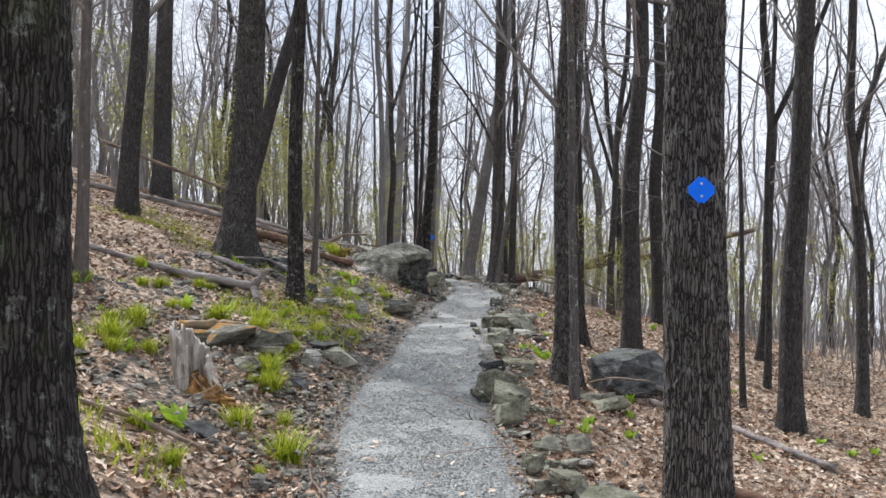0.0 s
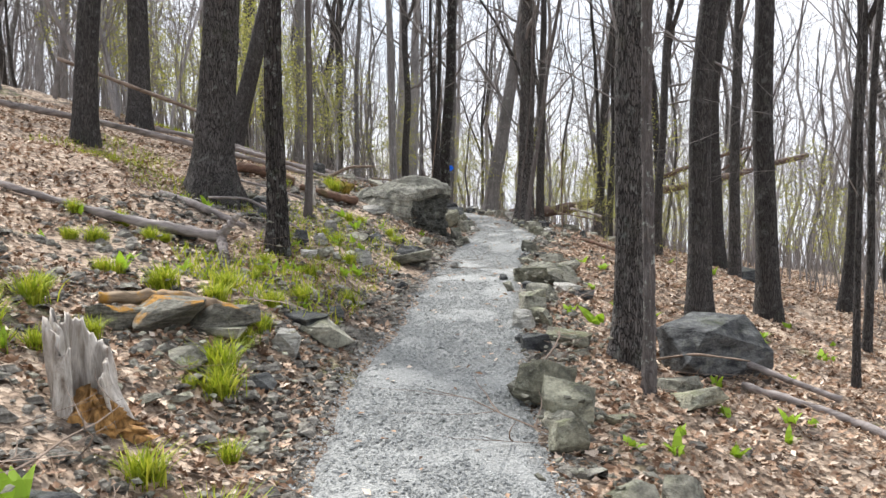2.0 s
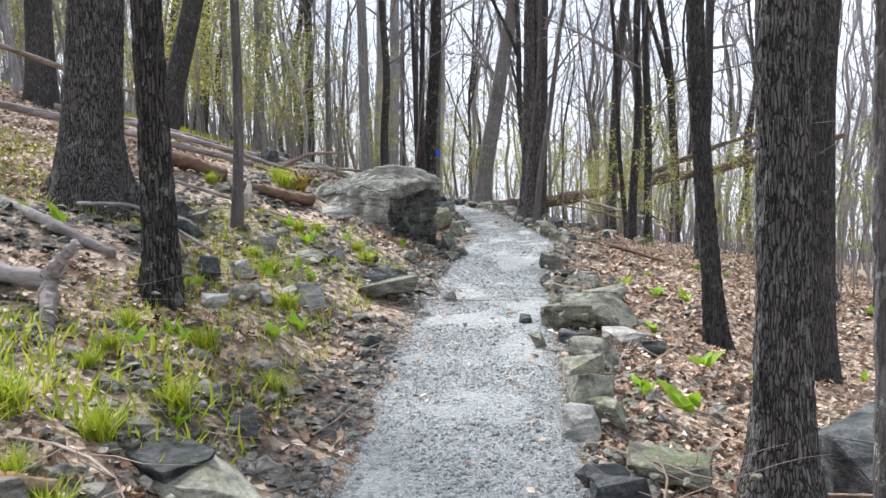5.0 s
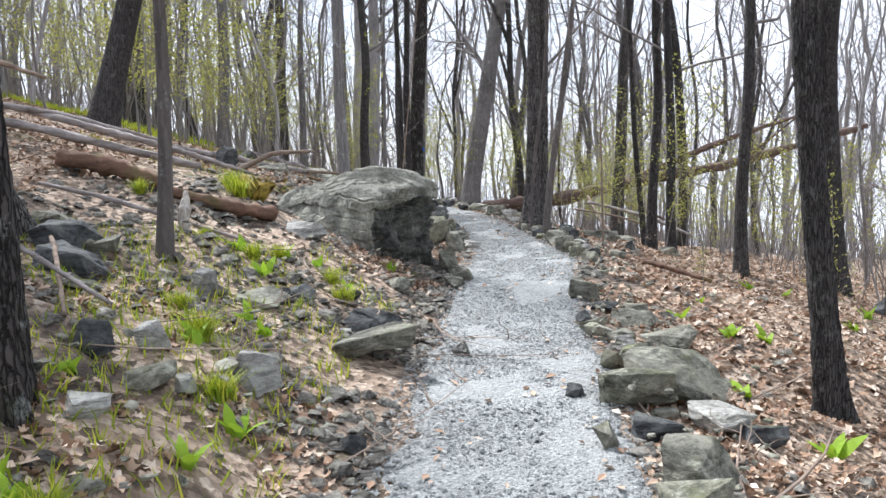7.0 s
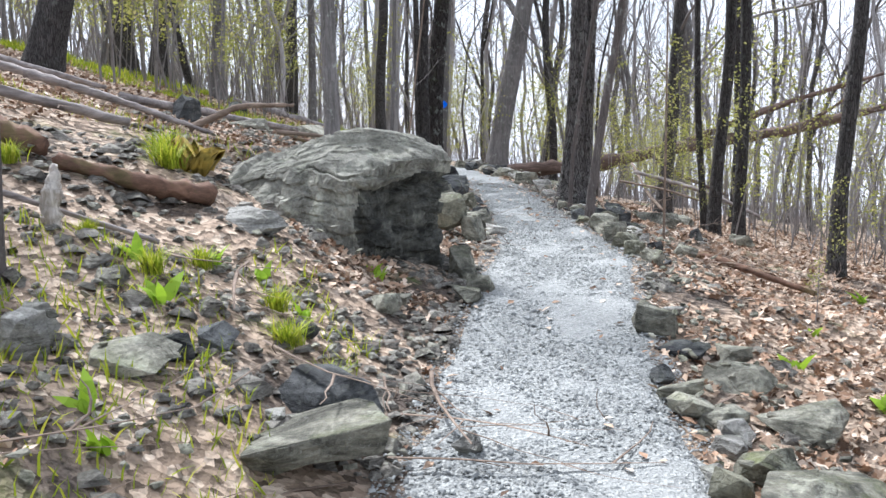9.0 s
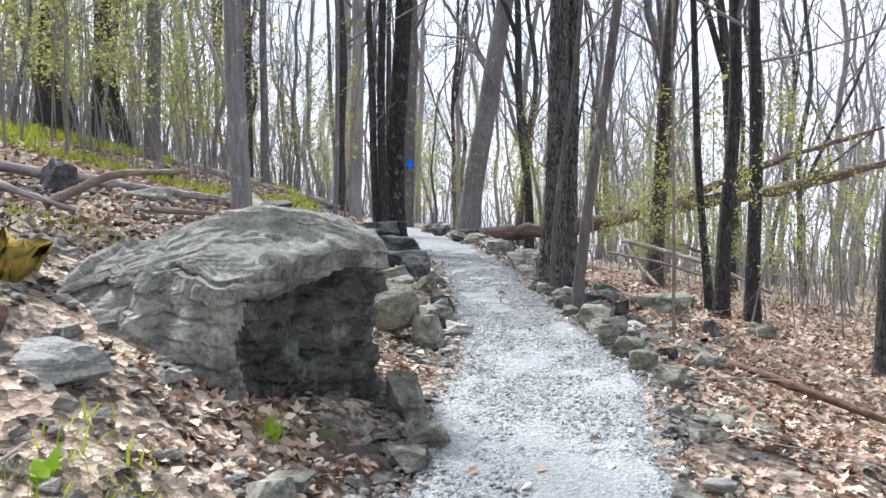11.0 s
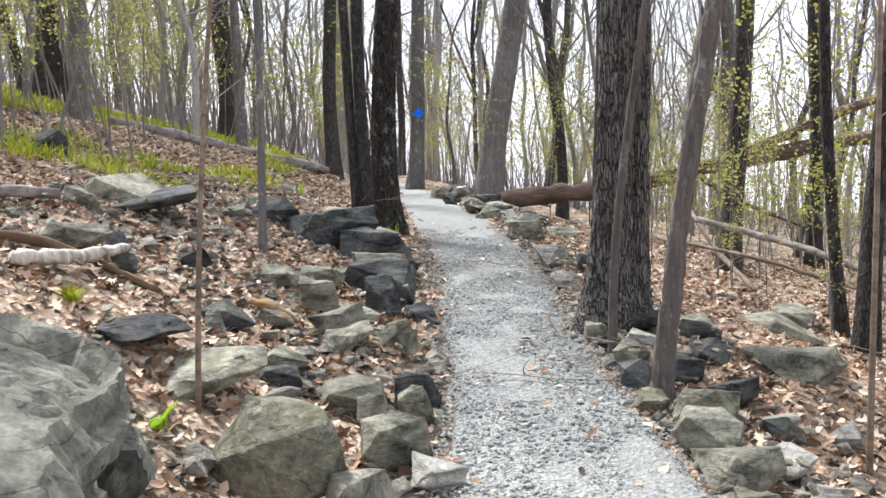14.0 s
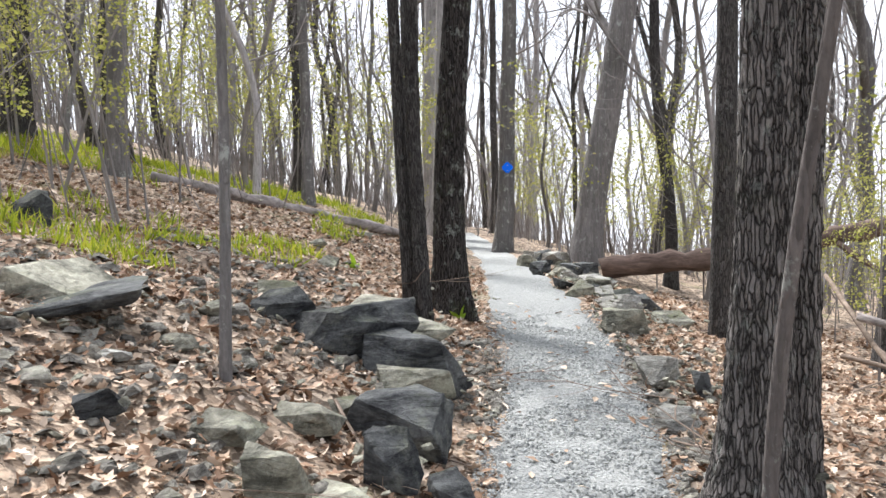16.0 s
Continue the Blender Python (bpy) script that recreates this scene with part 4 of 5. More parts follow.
# larger rocks beyond the edging
rock(2.15, 10.0, 1.0, 0.8, 0.62, "dark", 20, 0.2, "under the oaks on the downhill bank", 5)
rock(1.62, 9.15, 0.45, 0.3, 0.16, "grey", 20, 0.3, "under the oaks on the downhill bank")
rock(2.4, 20.9, 0.7, 0.5, 0.2, "slab", 10, 0.25, "on the downhill bank")
rock(2.8, 21.6, 0.5, 0.4, 0.2, "grey", 60, 0.3, "on the downhill bank")
rock(4.6, 17.0, 0.7, 0.5, 0.3, "dark", 60, 0.3, "on the downhill bank")
# slabs of the uphill bank
BANK = "set in the uphill bank"
for x, y, wide, tall, kind in ((-1.95, 8.12, 0.62, 0.26, "orange"), (-1.68, 8.3, 0.5, 0.2, "orange"), (-2.2, 7.95, 0.4, 0.2, "orange"), (-1.25, 9.15, 0.4, 0.24, "dark"), (-2.35, 13.0, 0.5, 0.26, "dark"), (-2.6, 18.2, 0.3, 0.3, "dark"), (-3.3, 22.9, 0.4, 0.34, "dark"), (-0.75, 22.4, 0.6, 0.26, "grey"), (-0.5, 22.8, 0.5, 0.2, "slab"), (-1.3, 22.3, 0.4, 0.2, "slab"), (-2.2, 18.9, 0.5, 0.16, "slab"), (-1.3, 17.3, 0.6, 0.2, "slab")):
    rock(x, y, wide, wide * 0.75, tall, kind, where=BANK)
for x, y, wide, tall, kind in (
    (-1.52, 5.47, 0.3, 0.08, "dark"), (-1.67, 7.58, 0.25, 0.14, "slab"), (-1.61, 8.17, 0.31, 0.13, "slab"), (-1.24, 8.43, 0.21, 0.19, "pale"), (-1.05, 9.04, 0.42, 0.22, "slab"), (-1.52, 10.89, 0.18, 0.08, "pale"), (-1.83, 11.06, 0.22, 0.11, "dark"),
    (-1.47, 11.38, 0.27, 0.09, "slab"), (-1.32, 11.44, 0.1, 0.09, "pale"), (-1.69, 11.46, 0.16, 0.17, "dark"), (-0.67, 11.61, 0.12, 0.09, "dark"), (-1.52, 11.67, 0.14, 0.14, "pale"), (-1.23, 11.74, 0.1, 0.08, "grey"), (-1.11, 11.81, 0.24, 0.19, "pale"),
    (-2.18, 12.56, 0.38, 0.17, "dark"), (-1.59, 12.91, 0.16, 0.19, "pale"), (-0.7, 12.98, 0.55, 0.22, "slab"), (-2.24, 13.03, 0.31, 0.13, "slab"), (-1.64, 13.1, 0.13, 0.15, "pale"), (-1.33, 13.11, 0.33, 0.11, "slab"),
):
    rock(x, y, wide, wide * 0.8, tall, kind, turn=rock_rng.normal(0, 25), bury=0.12, where=BANK)
for x, y, wide, tall, kind in (
    (-0.12, 13.26, 0.13, 0.09, "pale"), (-1.21, 13.29, 0.12, 0.12, "dark"), (-0.68, 13.36, 0.42, 0.21, "dark"), (-2.62, 13.47, 0.31, 0.13, "slab"), (-1.13, 13.51, 0.17, 0.1, "dark"), (-0.83, 13.96, 0.09, 0.1, "dark"), (-0.55, 14.81, 0.18, 0.12, "slab"),
    (-1.24, 14.97, 0.25, 0.09, "pale"), (-0.52, 14.99, 0.2, 0.12, "grey"), (-0.08, 15.41, 0.23, 0.1, "grey"), (-0.01, 17.54, 0.29, 0.27, "grey"), (-0.28, 17.64, 0.47, 0.37, "mossy"), (0.19, 17.94, 0.21, 0.1, "pale"), (0.05, 18.13, 0.28, 0.21, "grey"),
    (-0.07, 18.45, 0.14, 0.15, "grey"), (0.1, 18.53, 0.15, 0.18, "grey"), (-0.47, 18.7, 0.24, 0.12, "slab"), (-0.75, 18.75, 0.09, 0.12, "pale"), (-0.74, 18.92, 0.26, 0.13, "dark"), (-0.57, 18.92, 0.08, 0.08, "grey"),
):
    rock(x, y, wide, wide * 0.8, tall, kind, turn=rock_rng.normal(0, 25), bury=0.12, where=BANK)
for x, y, wide, tall, kind in (
    (-1.26, 19.09, 0.14, 0.23, "dark"), (-0.59, 19.13, 0.18, 0.1, "orange"), (-0.44, 19.19, 0.15, 0.05, "orange"), (-0.31, 19.21, 0.39, 0.1, "slab"), (-0.3, 19.36, 0.28, 0.2, "grey"), (-0.03, 19.44, 0.24, 0.21, "mossy"), (-0.46, 19.7, 0.24, 0.23, "grey"),
    (-0.31, 19.83, 0.29, 0.08, "slab"), (-1.15, 19.84, 0.18, 0.12, "dark"), (-0.74, 20, 0.26, 0.1, "slab"), (-1.86, 20.15, 0.22, 0.13, "slab"), (-0.16, 20.2, 0.28, 0.25, "dark"), (0.06, 20.2, 0.23, 0.12, "dark"), (-0.56, 20.4, 0.3, 0.13, "grey"),
    (-1.7, 20.64, 0.67, 0.17, "dark"), (-0.21, 20.71, 0.54, 0.31, "dark"), (-1.86, 20.75, 0.53, 0.2, "slab"), (-1.31, 21.33, 0.19, 0.13, "slab"), (-0.31, 21.59, 0.51, 0.17, "grey"), (-0.33, 21.78, 0.61, 0.37, "dark"),
):
    rock(x, y, wide, wide * 0.8, tall, kind, turn=rock_rng.normal(0, 25), bury=0.12, where=BANK)
for x, y, wide, tall, kind in (
    (-0.73, 21.83, 0.83, 0.33, "dark"), (-1.12, 21.88, 0.38, 0.19, "dark"),
):
    rock(x, y, wide, wide * 0.8, tall, kind, turn=rock_rng.normal(0, 25), bury=0.12, where=BANK)
for x, y, wide, tall, kind in (
    (-0.67, 18.21, 0.5, 0.09, "slab"), (-0.14, 18.55, 0.3, 0.16, "grey"), (0.09, 18.7, 0.2, 0.18, "dark"), (-0.92, 18.31, 0.35, 0.1, "dark"), (-0.45, 18.56, 0.19, 0.09, "dark"), (-1.57, 19.21, 0.4, 0.13, "slab"), (-1.27, 7.77, 0.19, 0.11, "dark"),
):
    rock(x, y, wide, wide * 0.8, tall, kind, turn=rock_rng.normal(0, 25), bury=0.12, where=BANK)


def bank_spot():
    while True:
        y = rock_rng.uniform(5, 28)
        left, right = edges(y)
        d = rock_rng.uniform(0.05, 2.3) if y > 8 else rock_rng.uniform(0.05, 1.2)
        if not (-2.0 < left - d < 0.0 and 15.2 < y < 16.9):
            return left - d, y


for k in range(30):
    x, y = bank_spot()
    wide = rock_rng.uniform(0.1, 0.24)
    rock(x, y, wide, wide * 0.75, wide * rock_rng.uniform(0.25, 0.5), ("slab", "grey", "slab", "dark", "slab", "pale")[k % 6], where=BANK, tip=9)


def bank_stones():
    """The smaller stones of the bank and the edging, past counting."""
    vs, fs, n = [], [], 0
    for k in range(1500):
        if k % 2:
            x, y = bank_spot()
        else:
            y = rock_rng.uniform(4, 28)
            x = edges(y)[1] + rock_rng.uniform(0.0, 0.55)
        me = STONES_SMALL[("slab", "grey")[k % 2]][k % 6]
        v = np.array([w.co[:] for w in me.vertices]) * 0.05 + rock_rng.gamma(1.6, 0.04)
        m = np.array(pose(x, y, ground_z(x, y) + 0.005, rock_rng.normal(0, 18), rock_rng.normal(0, 18), rock_rng.uniform(0, 360)))
        vs.append(v @ m[:3, :3].T + m[:3, 3])
        fs += [[i + n for i in q.vertices] for q in me.polygons]
        n += len(v)
    tagged(new("bank_stones", mesh_of("bank_stones", np.concatenate(vs), fs, ROCK, False)), "small grey stones strewn over the banks", "stones", kind="stuff")


STONES_SMALL = {k: [rock_mesh("stone", 300 + 5 * i + len(k), ROCK, 0.4, 0, 0.03) for i in range(6)] for k in ("slab", "grey")}
bank_stones()


def boulder():
    """The big layered boulder: a rounded slope on the uphill side, split beds and an undercut face with painted shade
    on the other.
    """
    around, levels, rings = 320, 84, 84
    a = np.arange(around) * 2 * np.pi / around
    ca, sa = np.cos(a), np.sin(a)
    ease = lambda v: np.clip(v, 0, 1) ** 2 * (3 - 2 * np.clip(v, 0, 1))
    # six blunt sides round the middle: outward direction in degrees and distance
    sides = ((-97, 0.76), (-43, 0.56), (14, 0.73), (78, 0.84), (135, 1.12), (178, 1.24))
    r = sum(np.clip(np.cos(a - math.radians(way)) / far, 0, 9) ** 13 for way, far in sides) ** (-1 / 13)
    r = r * (1 + 0.045 * rough_at(a * 2.2, 0 * a + 3, 1.0) + 0.03 * rough_at(a * 7, 0 * a + 8, 1.0))
    # how far the rim stands back from the foot on the uphill sides, and where the face is undercut
    from_nose = (np.degrees(a) + 72 + 180) % 360 - 180
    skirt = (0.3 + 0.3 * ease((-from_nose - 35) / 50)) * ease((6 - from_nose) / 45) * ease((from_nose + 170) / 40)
    r = r - skirt
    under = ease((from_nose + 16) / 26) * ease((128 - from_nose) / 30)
    bulge = lambda d, a1, a2: a1 * np.maximum(d, 0) + a2 * np.maximum(d, 0) ** 2
    top = lambda x, y: 0.95 - bulge(0.15 - y, 0.15, 0.22) - bulge(x - 0.15, 0.1, 0.35) - bulge(-x, 0.18, 0.12) - bulge(y - 0.3, 0.08, 0.1)
    step = lambda v: np.floor(v) + ease((v - np.floor(v) - 0.75) / 0.25)
    verts, toned = [], []
    for k in range(levels):
        f = k / (levels - 1)
        rise = np.sin(f * np.pi / 2)
        out = 1.1 * skirt * (1 - rise**2.4) - 0.075 * under * (1 - ease((f - 0.86) / 0.06)) * (0.75 + 0.5 * rough_at(a * 3, 0 * a + f * 4, 1.0))
        z0 = -0.35 + 1.07 * (f * under + rise * (1 - under))
        # beds: each stands in or out a little, with a sharp lip
        tilt = z0 + 0.05 * ca + 0.03 * rough_at(a * 2, 0 * a + 1, 1.0)
        bed = np.floor(tilt / 0.085)
        inner = tilt / 0.085 - bed
        jut = 0.055 * rough_at(a * 1.7 + bed * 5.3, bed * 2.71, 1.0) + 0.02 * rough_at(a * 6 + bed * 3.1, bed * 1.7, 1.0)
        crease = -0.022 * np.exp(-((inner - 0.04) / 0.09) ** 2) * (0.5 + 0.5 * rough_at(a * 4, bed * 1.3, 1.0))
        chips = 0.018 * np.round(2 * rough_at(a * 11, z0 * 14, 1.0)) / 2 + 0.01 * rough_at(a * 34, z0 * 30, 1.0)
        rr = r + out + (jut + crease + chips) * (0.7 + 0.3 * under)
        x, y = rr * ca, rr * sa
        full = top(r * ca, r * sa)
        verts.append(np.stack([x, y, -0.35 + (full + 0.35) * (z0 + 0.35) / 1.07], -1))
        # faces below the rim that take the shade-darkened rock colour
        toned.append((under > 0.5 + 0.3 * rough_at(a * 2, 0 * a + f * 5, 1.0)) & (f < 0.88 + 0.05 * rough_at(a * 4, 0 * a, 1.0)))
    rim = verts[-1]
    for k in range(1, rings):
        g = 1 - k / rings
        x, y = rim[:, 0] * g, rim[:, 1] * g
        wave = 0.04 * rough_at(x, y, 0.55) + 0.022 * rough_at(x + 0.5 * y, y * 2, 0.3)
        flake = step((rough_at(x * 0.6 + 5 + 0.5 * y, y * 1.7, 0.42) + 0.35 * rough_at(x, y * 2.2, 0.13)) * 3.5) / 3.5
        fine = step(rough_at(x * 0.6 + 0.5 * y, y * 1.8, 0.17) * 2.5) / 2.5
        edge = min(1, k / 4)
        z = top(x, y) + (rim[:, 2] - top(rim[:, 0], rim[:, 1])) * g**6 + edge * (wave + 0.06 * flake + 0.03 * fine) + 0.007 * rough_at(x, y, 0.05)
        verts.append(np.stack([x, y, z], -1))
    rows = len(verts)
    k, q = np.meshgrid(np.arange(rows - 1), np.arange(around), indexing="ij")
    q2 = (q + 1) % around
    faces = np.stack([k * around + q, k * around + q2, (k + 1) * around + q2, (k + 1) * around + q], -1).reshape(-1, 4).tolist()
    faces.append([(rows - 1) * around + i for i in range(around)])
    faces.append([i for i in range(around)][::-1])
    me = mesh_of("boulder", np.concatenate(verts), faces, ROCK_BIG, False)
    me.materials.append(ROCK_SHADED)
    shaded_faces = np.concatenate(toned[:-1]).astype(int).tolist()
    me.polygons.foreach_set("material_index", shaded_faces + [0] * (len(me.polygons) - len(shaded_faces)))
    ob = new("boulder", me)
    ob.matrix_world = pose(-0.95, 16.12, 0.78)
    tagged(ob, "large layered grey boulder with a shade-darkened undercut face", "boulder")


boulder()
rock(-1.3, 14.95, 0.36, 0.22, 0.12, "pale", -25, 0.2, "below the big boulder", 4)
rock(-0.12, 16.05, 0.22, 0.3, 0.24, "grey", 12, 0.1, "wedged beside the big boulder", 4)
rock(0.0, 15.7, 0.2, 0.26, 0.14, "slab", -14, 0.2, "wedged beside the big boulder", 4)


# ---- fallen wood ----
def log_mesh(name, points, radii, material, sides=14, seed=1, gnarl=0.12):
    """A fallen trunk or branch through a few points in metres."""
    rng = np.random.default_rng(seed)
    p = np.asarray(points, float)
    t = np.linspace(0, len(p) - 1, 10 * (len(p) - 1) + 1)
    line = np.stack([np.interp(t, np.arange(len(p)), p[:, k]) for k in range(3)], -1)
    soft = np.array([0.25, 0.5, 0.25])
    for _ in range(6):
        line[1:-1] = np.stack([np.convolve(line[:, k], soft, "same") for k in range(3)], -1)[1:-1]
    rr = np.interp(t, np.arange(len(p)), radii)
    line[1:-1] += rng.normal(0, 0.12, (len(t) - 2, 3)) * rr[1:-1, None] * 0.6
    wood = Tubes()
    wood.add(line, rr * (1 + gnarl * rng.normal(0, 1, len(t))), sides)
    v = np.concatenate(wood.v)
    v += 0.1 * rr.mean() * rng.normal(0, 1, v.shape)
    return mesh_of(name, v, wood.f, material, sides > 8)


def log(name, ends, radii, material, label, lift=0.6, branches=(), seed=1, category="log"):
    """A log on the ground; ends are x, y and an extra height above the ground."""
    points = [(x, y, ground_z(x, y) + radii[k] * lift + up) for k, (x, y, up) in enumerate(ends)]
    if not branches:
        return tagged(new(name, log_mesh(name, points, radii, material, seed=seed)), label, category, "fallen wood")
    root = new(name)
    tagged(root, label, category, "fallen wood")
    part("trunk", log_mesh("trunk", points, radii, material, seed=seed), root)
    for k, (pts, rad) in enumerate(branches):
        part("branch", log_mesh("branch", pts, rad, material, 7, seed + k), root)
    return root


log("log", [(-4.3, 10.45, 0.03), (-3.2, 10.35, 0.04), (-2.18, 10.3, 0.1)], [0.03, 0.042, 0.05], LOG_GREY, "long grey barkless log with a broken forked end", 0.7,
    [([(-2.2, 10.3, 1.17), (-2.08, 10.22, 1.28), (-2.0, 10.2, 1.36)], [0.05, 0.035, 0.02]), ([(-2.2, 10.3, 1.15), (-2.12, 10.1, 1.02), (-2.1, 10.0, 0.96)], [0.05, 0.04, 0.03])], 3)
log("log", [(-7.2, 14.6, 0.1), (-5.6, 15.4, 0.1), (-3.9, 15.9, 0.1), (-2.4, 16.2, 0.1)], [0.05, 0.045, 0.04, 0.03], LOG_GREY, "long pale fallen trunk lying on the bank", 0.9, seed=4)
log("branch", [(-6.0, 15.6, 0.9), (-4.6, 15.7, 0.75), (-3.6, 15.8, 0.6)], [0.025, 0.03, 0.02], STICK, "thin dead branch propped on the bank", 0, seed=5, category="branch")
log("log", [(-2.4, 8.1, 0.04), (-1.95, 8.3, 0.1), (-1.45, 8.6, 0.06)], [0.035, 0.05, 0.03], LOG_MOSS, "rotten log grown over with orange moss", 0.5, seed=6)
log("log", [(-3.2, 14.95, 0.05), (-2.8, 14.95, 0.06), (-2.4, 14.9, 0.02)], [0.06, 0.08, 0.05], LOG_RED, "reddish-brown rotting log on the bank", 0.7, seed=7)
log("log", [(-2.3, 14.8, 0.02), (-1.9, 14.9, 0.04), (-1.55, 15.1, 0.03)], [0.035, 0.05, 0.055], LOG_RED, "broken brown log beside the boulder", 0.7, seed=8)
log("branch", [(-4.6, 17.6, 0.15), (-3.6, 17.45, 0.14), (-2.9, 17.3, 0.1), (-2.1, 17.2, 0.06)], [0.03, 0.035, 0.028, 0.015], LOG_GREY, "curved pale dead branch on the bank", 0.6, seed=9, category="branch")
log("branch", [(-5.2, 17.4, 0.1), (-4.2, 17.6, 0.22), (-3.2, 17.9, 0.1)], [0.04, 0.035, 0.02], LOG_GREY, "pale dead branch on the bank", 0.6, seed=10, category="branch")
log("branch", [(-2.3, 17.25, 0.03), (-1.9, 17.3, 0.3), (-1.5, 17.5, 0.5)], [0.03, 0.025, 0.012], STICK, "dark bent dead branch behind the boulder", 0.6, seed=11, category="branch")
log("branch", [(-1.5, 16.75, 0.3), (-1.1, 16.85, 0.42), (-0.7, 16.95, 0.4)], [0.014, 0.016, 0.01], STICK, "thin dead twig lying on the boulder", 0, seed=12, category="branch")
log("branch", [(-3.2, 18.2, 0.05), (-2.4, 18.9, 0.08), (-1.9, 19.9, 0.05)], [0.04, 0.035, 0.03], LOG_GREY, "long grey dead branch in the leaf litter", 0.6, seed=13, category="branch")
log("branch", [(-1.5, 18.55, 0.03), (-1.32, 18.75, 0.04), (-1.24, 19.1, 0.1)], [0.035, 0.03, 0.022], STUMP_WOOD, "short bleached branch in the leaf litter", 0.6, seed=14, category="branch")
log("log", [(-4.3, 26.9, 0.02), (-3.0, 27.9, 0.02), (-1.7, 28.8, 0.02)], [0.07, 0.07, 0.06], LOG_GREY, "pale fallen trunk across the bank", 0.7, seed=15)
log("log", [(3.6, 8.2, 0.0), (2.9, 9.1, 0.0), (2.2, 9.5, 0.05)], [0.035, 0.035, 0.025], LOG_GREY, "thin dark fallen branch on the downhill bank", 0.8, seed=16, category="branch")
log("log", [(2.1, 6.0, 0.02), (2.6, 5.7, 0.02), (3.2, 5.2, 0.02)], [0.06, 0.07, 0.07], FALLEN, "short brown log with a cut end", 0.7, seed=17)
log("log", [(1.9, 6.6, 0.02), (2.4, 6.3, 0.02)], [0.04, 0.05], LOG_RED, "dark rotting branch in the leaves", 0.7, seed=18)
log("fallen_tree", [(1.05, 30.1, 0.0), (3.0, 29.9, 0.62), (4.96, 29.6, 1.4), (7.0, 29.1, 2.15), (10.0, 28.5, 3.4)], [0.17, 0.15, 0.13, 0.1, 0.06], FALLEN, "long brown fallen tree propped across the slope", 0.7,
    [([(4.9, 29.6, 1.3), (5.9, 29.4, 1.75), (7.0, 29.0, 2.2), (8.6, 28.6, 2.7)], [0.09, 0.08, 0.06, 0.03]), ([(4.2, 29.6, 1.0), (4.7, 29.2, 0.6), (5.6, 28.8, 0.2)], [0.05, 0.04, 0.02]), ([(6.9, 29.1, 1.5), (7.7, 28.9, 2.0), (8.4, 28.7, 2.6)], [0.05, 0.035, 0.015])], 19, "fallen tree")


B = "thin bare fallen branch on the downhill bank"
log("branch", [(2.5, 23.3, 0.6), (3.3, 22.6, 0.55), (3.9, 21.9, 0.4)], [0.03, 0.028, 0.02], LOG_GREY, B, 0, seed=31, category="branch")
log("branch", [(2.9, 25.5, 0.8), (2.86, 24.0, 0.35), (2.65, 22.1, 0.1)], [0.02, 0.025, 0.02], STICK, B, 0, seed=32, category="branch")
log("branch", [(2.1, 22.3, 0.35), (2.6, 21.8, 0.4), (3.2, 21.4, 0.35)], [0.014, 0.016, 0.01], STICK, B, 0, seed=33, category="branch")
log("branch", [(1.72, 17.45, 0.03), (2.0, 17.1, 0.05), (2.5, 16.6, 0.04)], [0.03, 0.028, 0.02], LOG_RED, "reddish fallen branch in the leaves", 0.6, seed=34, category="branch")
log("branch", [(1.75, 10.3, 0.1), (2.3, 9.9, 0.12), (2.95, 9.4, 0.06)], [0.02, 0.026, 0.028], LOG_GREY, "grey fallen branch leaning over a dark rock", 0.6, seed=35, category="branch")
log("branch", [(1.6, 9.9, 0.06), (1.85, 9.6, 0.22), (2.2, 9.3, 0.3)], [0.008, 0.01, 0.006], STICK, "thin bent twig by the oak's foot", 0, seed=36, category="branch")
log("branch", [(-2.15, 5.0, 0.03), (-1.75, 5.05, 0.05), (-1.36, 5.12, 0.03)], [0.012, 0.016, 0.012], STICK, "bent dry stick in the leaf litter", 0.6, seed=37, category="branch")
log("branch", [(-2.9, 12.4, 0.1), (-2.4, 12.2, 0.2), (-1.8, 12.0, 0.05)], [0.012, 0.016, 0.01], LOG_GREY, "pale dead branch over the slabs", 0, seed=38, category="branch")
log("branch", [(-2.6, 13.2, 0.05), (-2.3, 12.6, 0.14), (-1.9, 11.7, 0.03)], [0.012, 0.014, 0.01], STICK, "dead branch over the slabs", 0, seed=39, category="branch")
log("branch", [(-3.0, 14.1, 0.1), (-2.5, 14.1, 0.12), (-1.6, 14.3, 0.04)], [0.014, 0.018, 0.012], LOG_GREY, "pale dead branch beside a rotten log", 0, seed=40, category="branch")
log("branch", [(-1.9, 18.6, 0.03), (-1.5, 18.9, 0.06), (-1.05, 18.95, 0.03)], [0.018, 0.022, 0.012], LOG_RED, "curved brown branch in the leaf litter", 0.6, seed=41, category="branch")
log("log", [(-0.72, 19.25, 0.04), (-0.6, 19.2, 0.08), (-0.48, 19.18, 0.05)], [0.012, 0.028, 0.01], LOG_MOSS, "short rotten log piece with orange moss", 0.6, seed=42)
log("log", [(-3.3, 12.0, 0.0), (-2.7, 11.4, 0.05), (-2.2, 11.2, 0.0)], [0.03, 0.035, 0.025], LOG_GREY, "grey dead branch below the oak", 0.7, seed=43, category="branch")


log("snag", [(-3.82, 8.8, -0.1), (-3.8, 8.8, 0.6), (-3.79, 8.82, 1.1), (-3.74, 8.83, 1.4)], [0.085, 0.07, 0.065, 0.015], LOG_RED, "dark rotten broken snag beside a slender tree", 0, seed=51, category="snag")


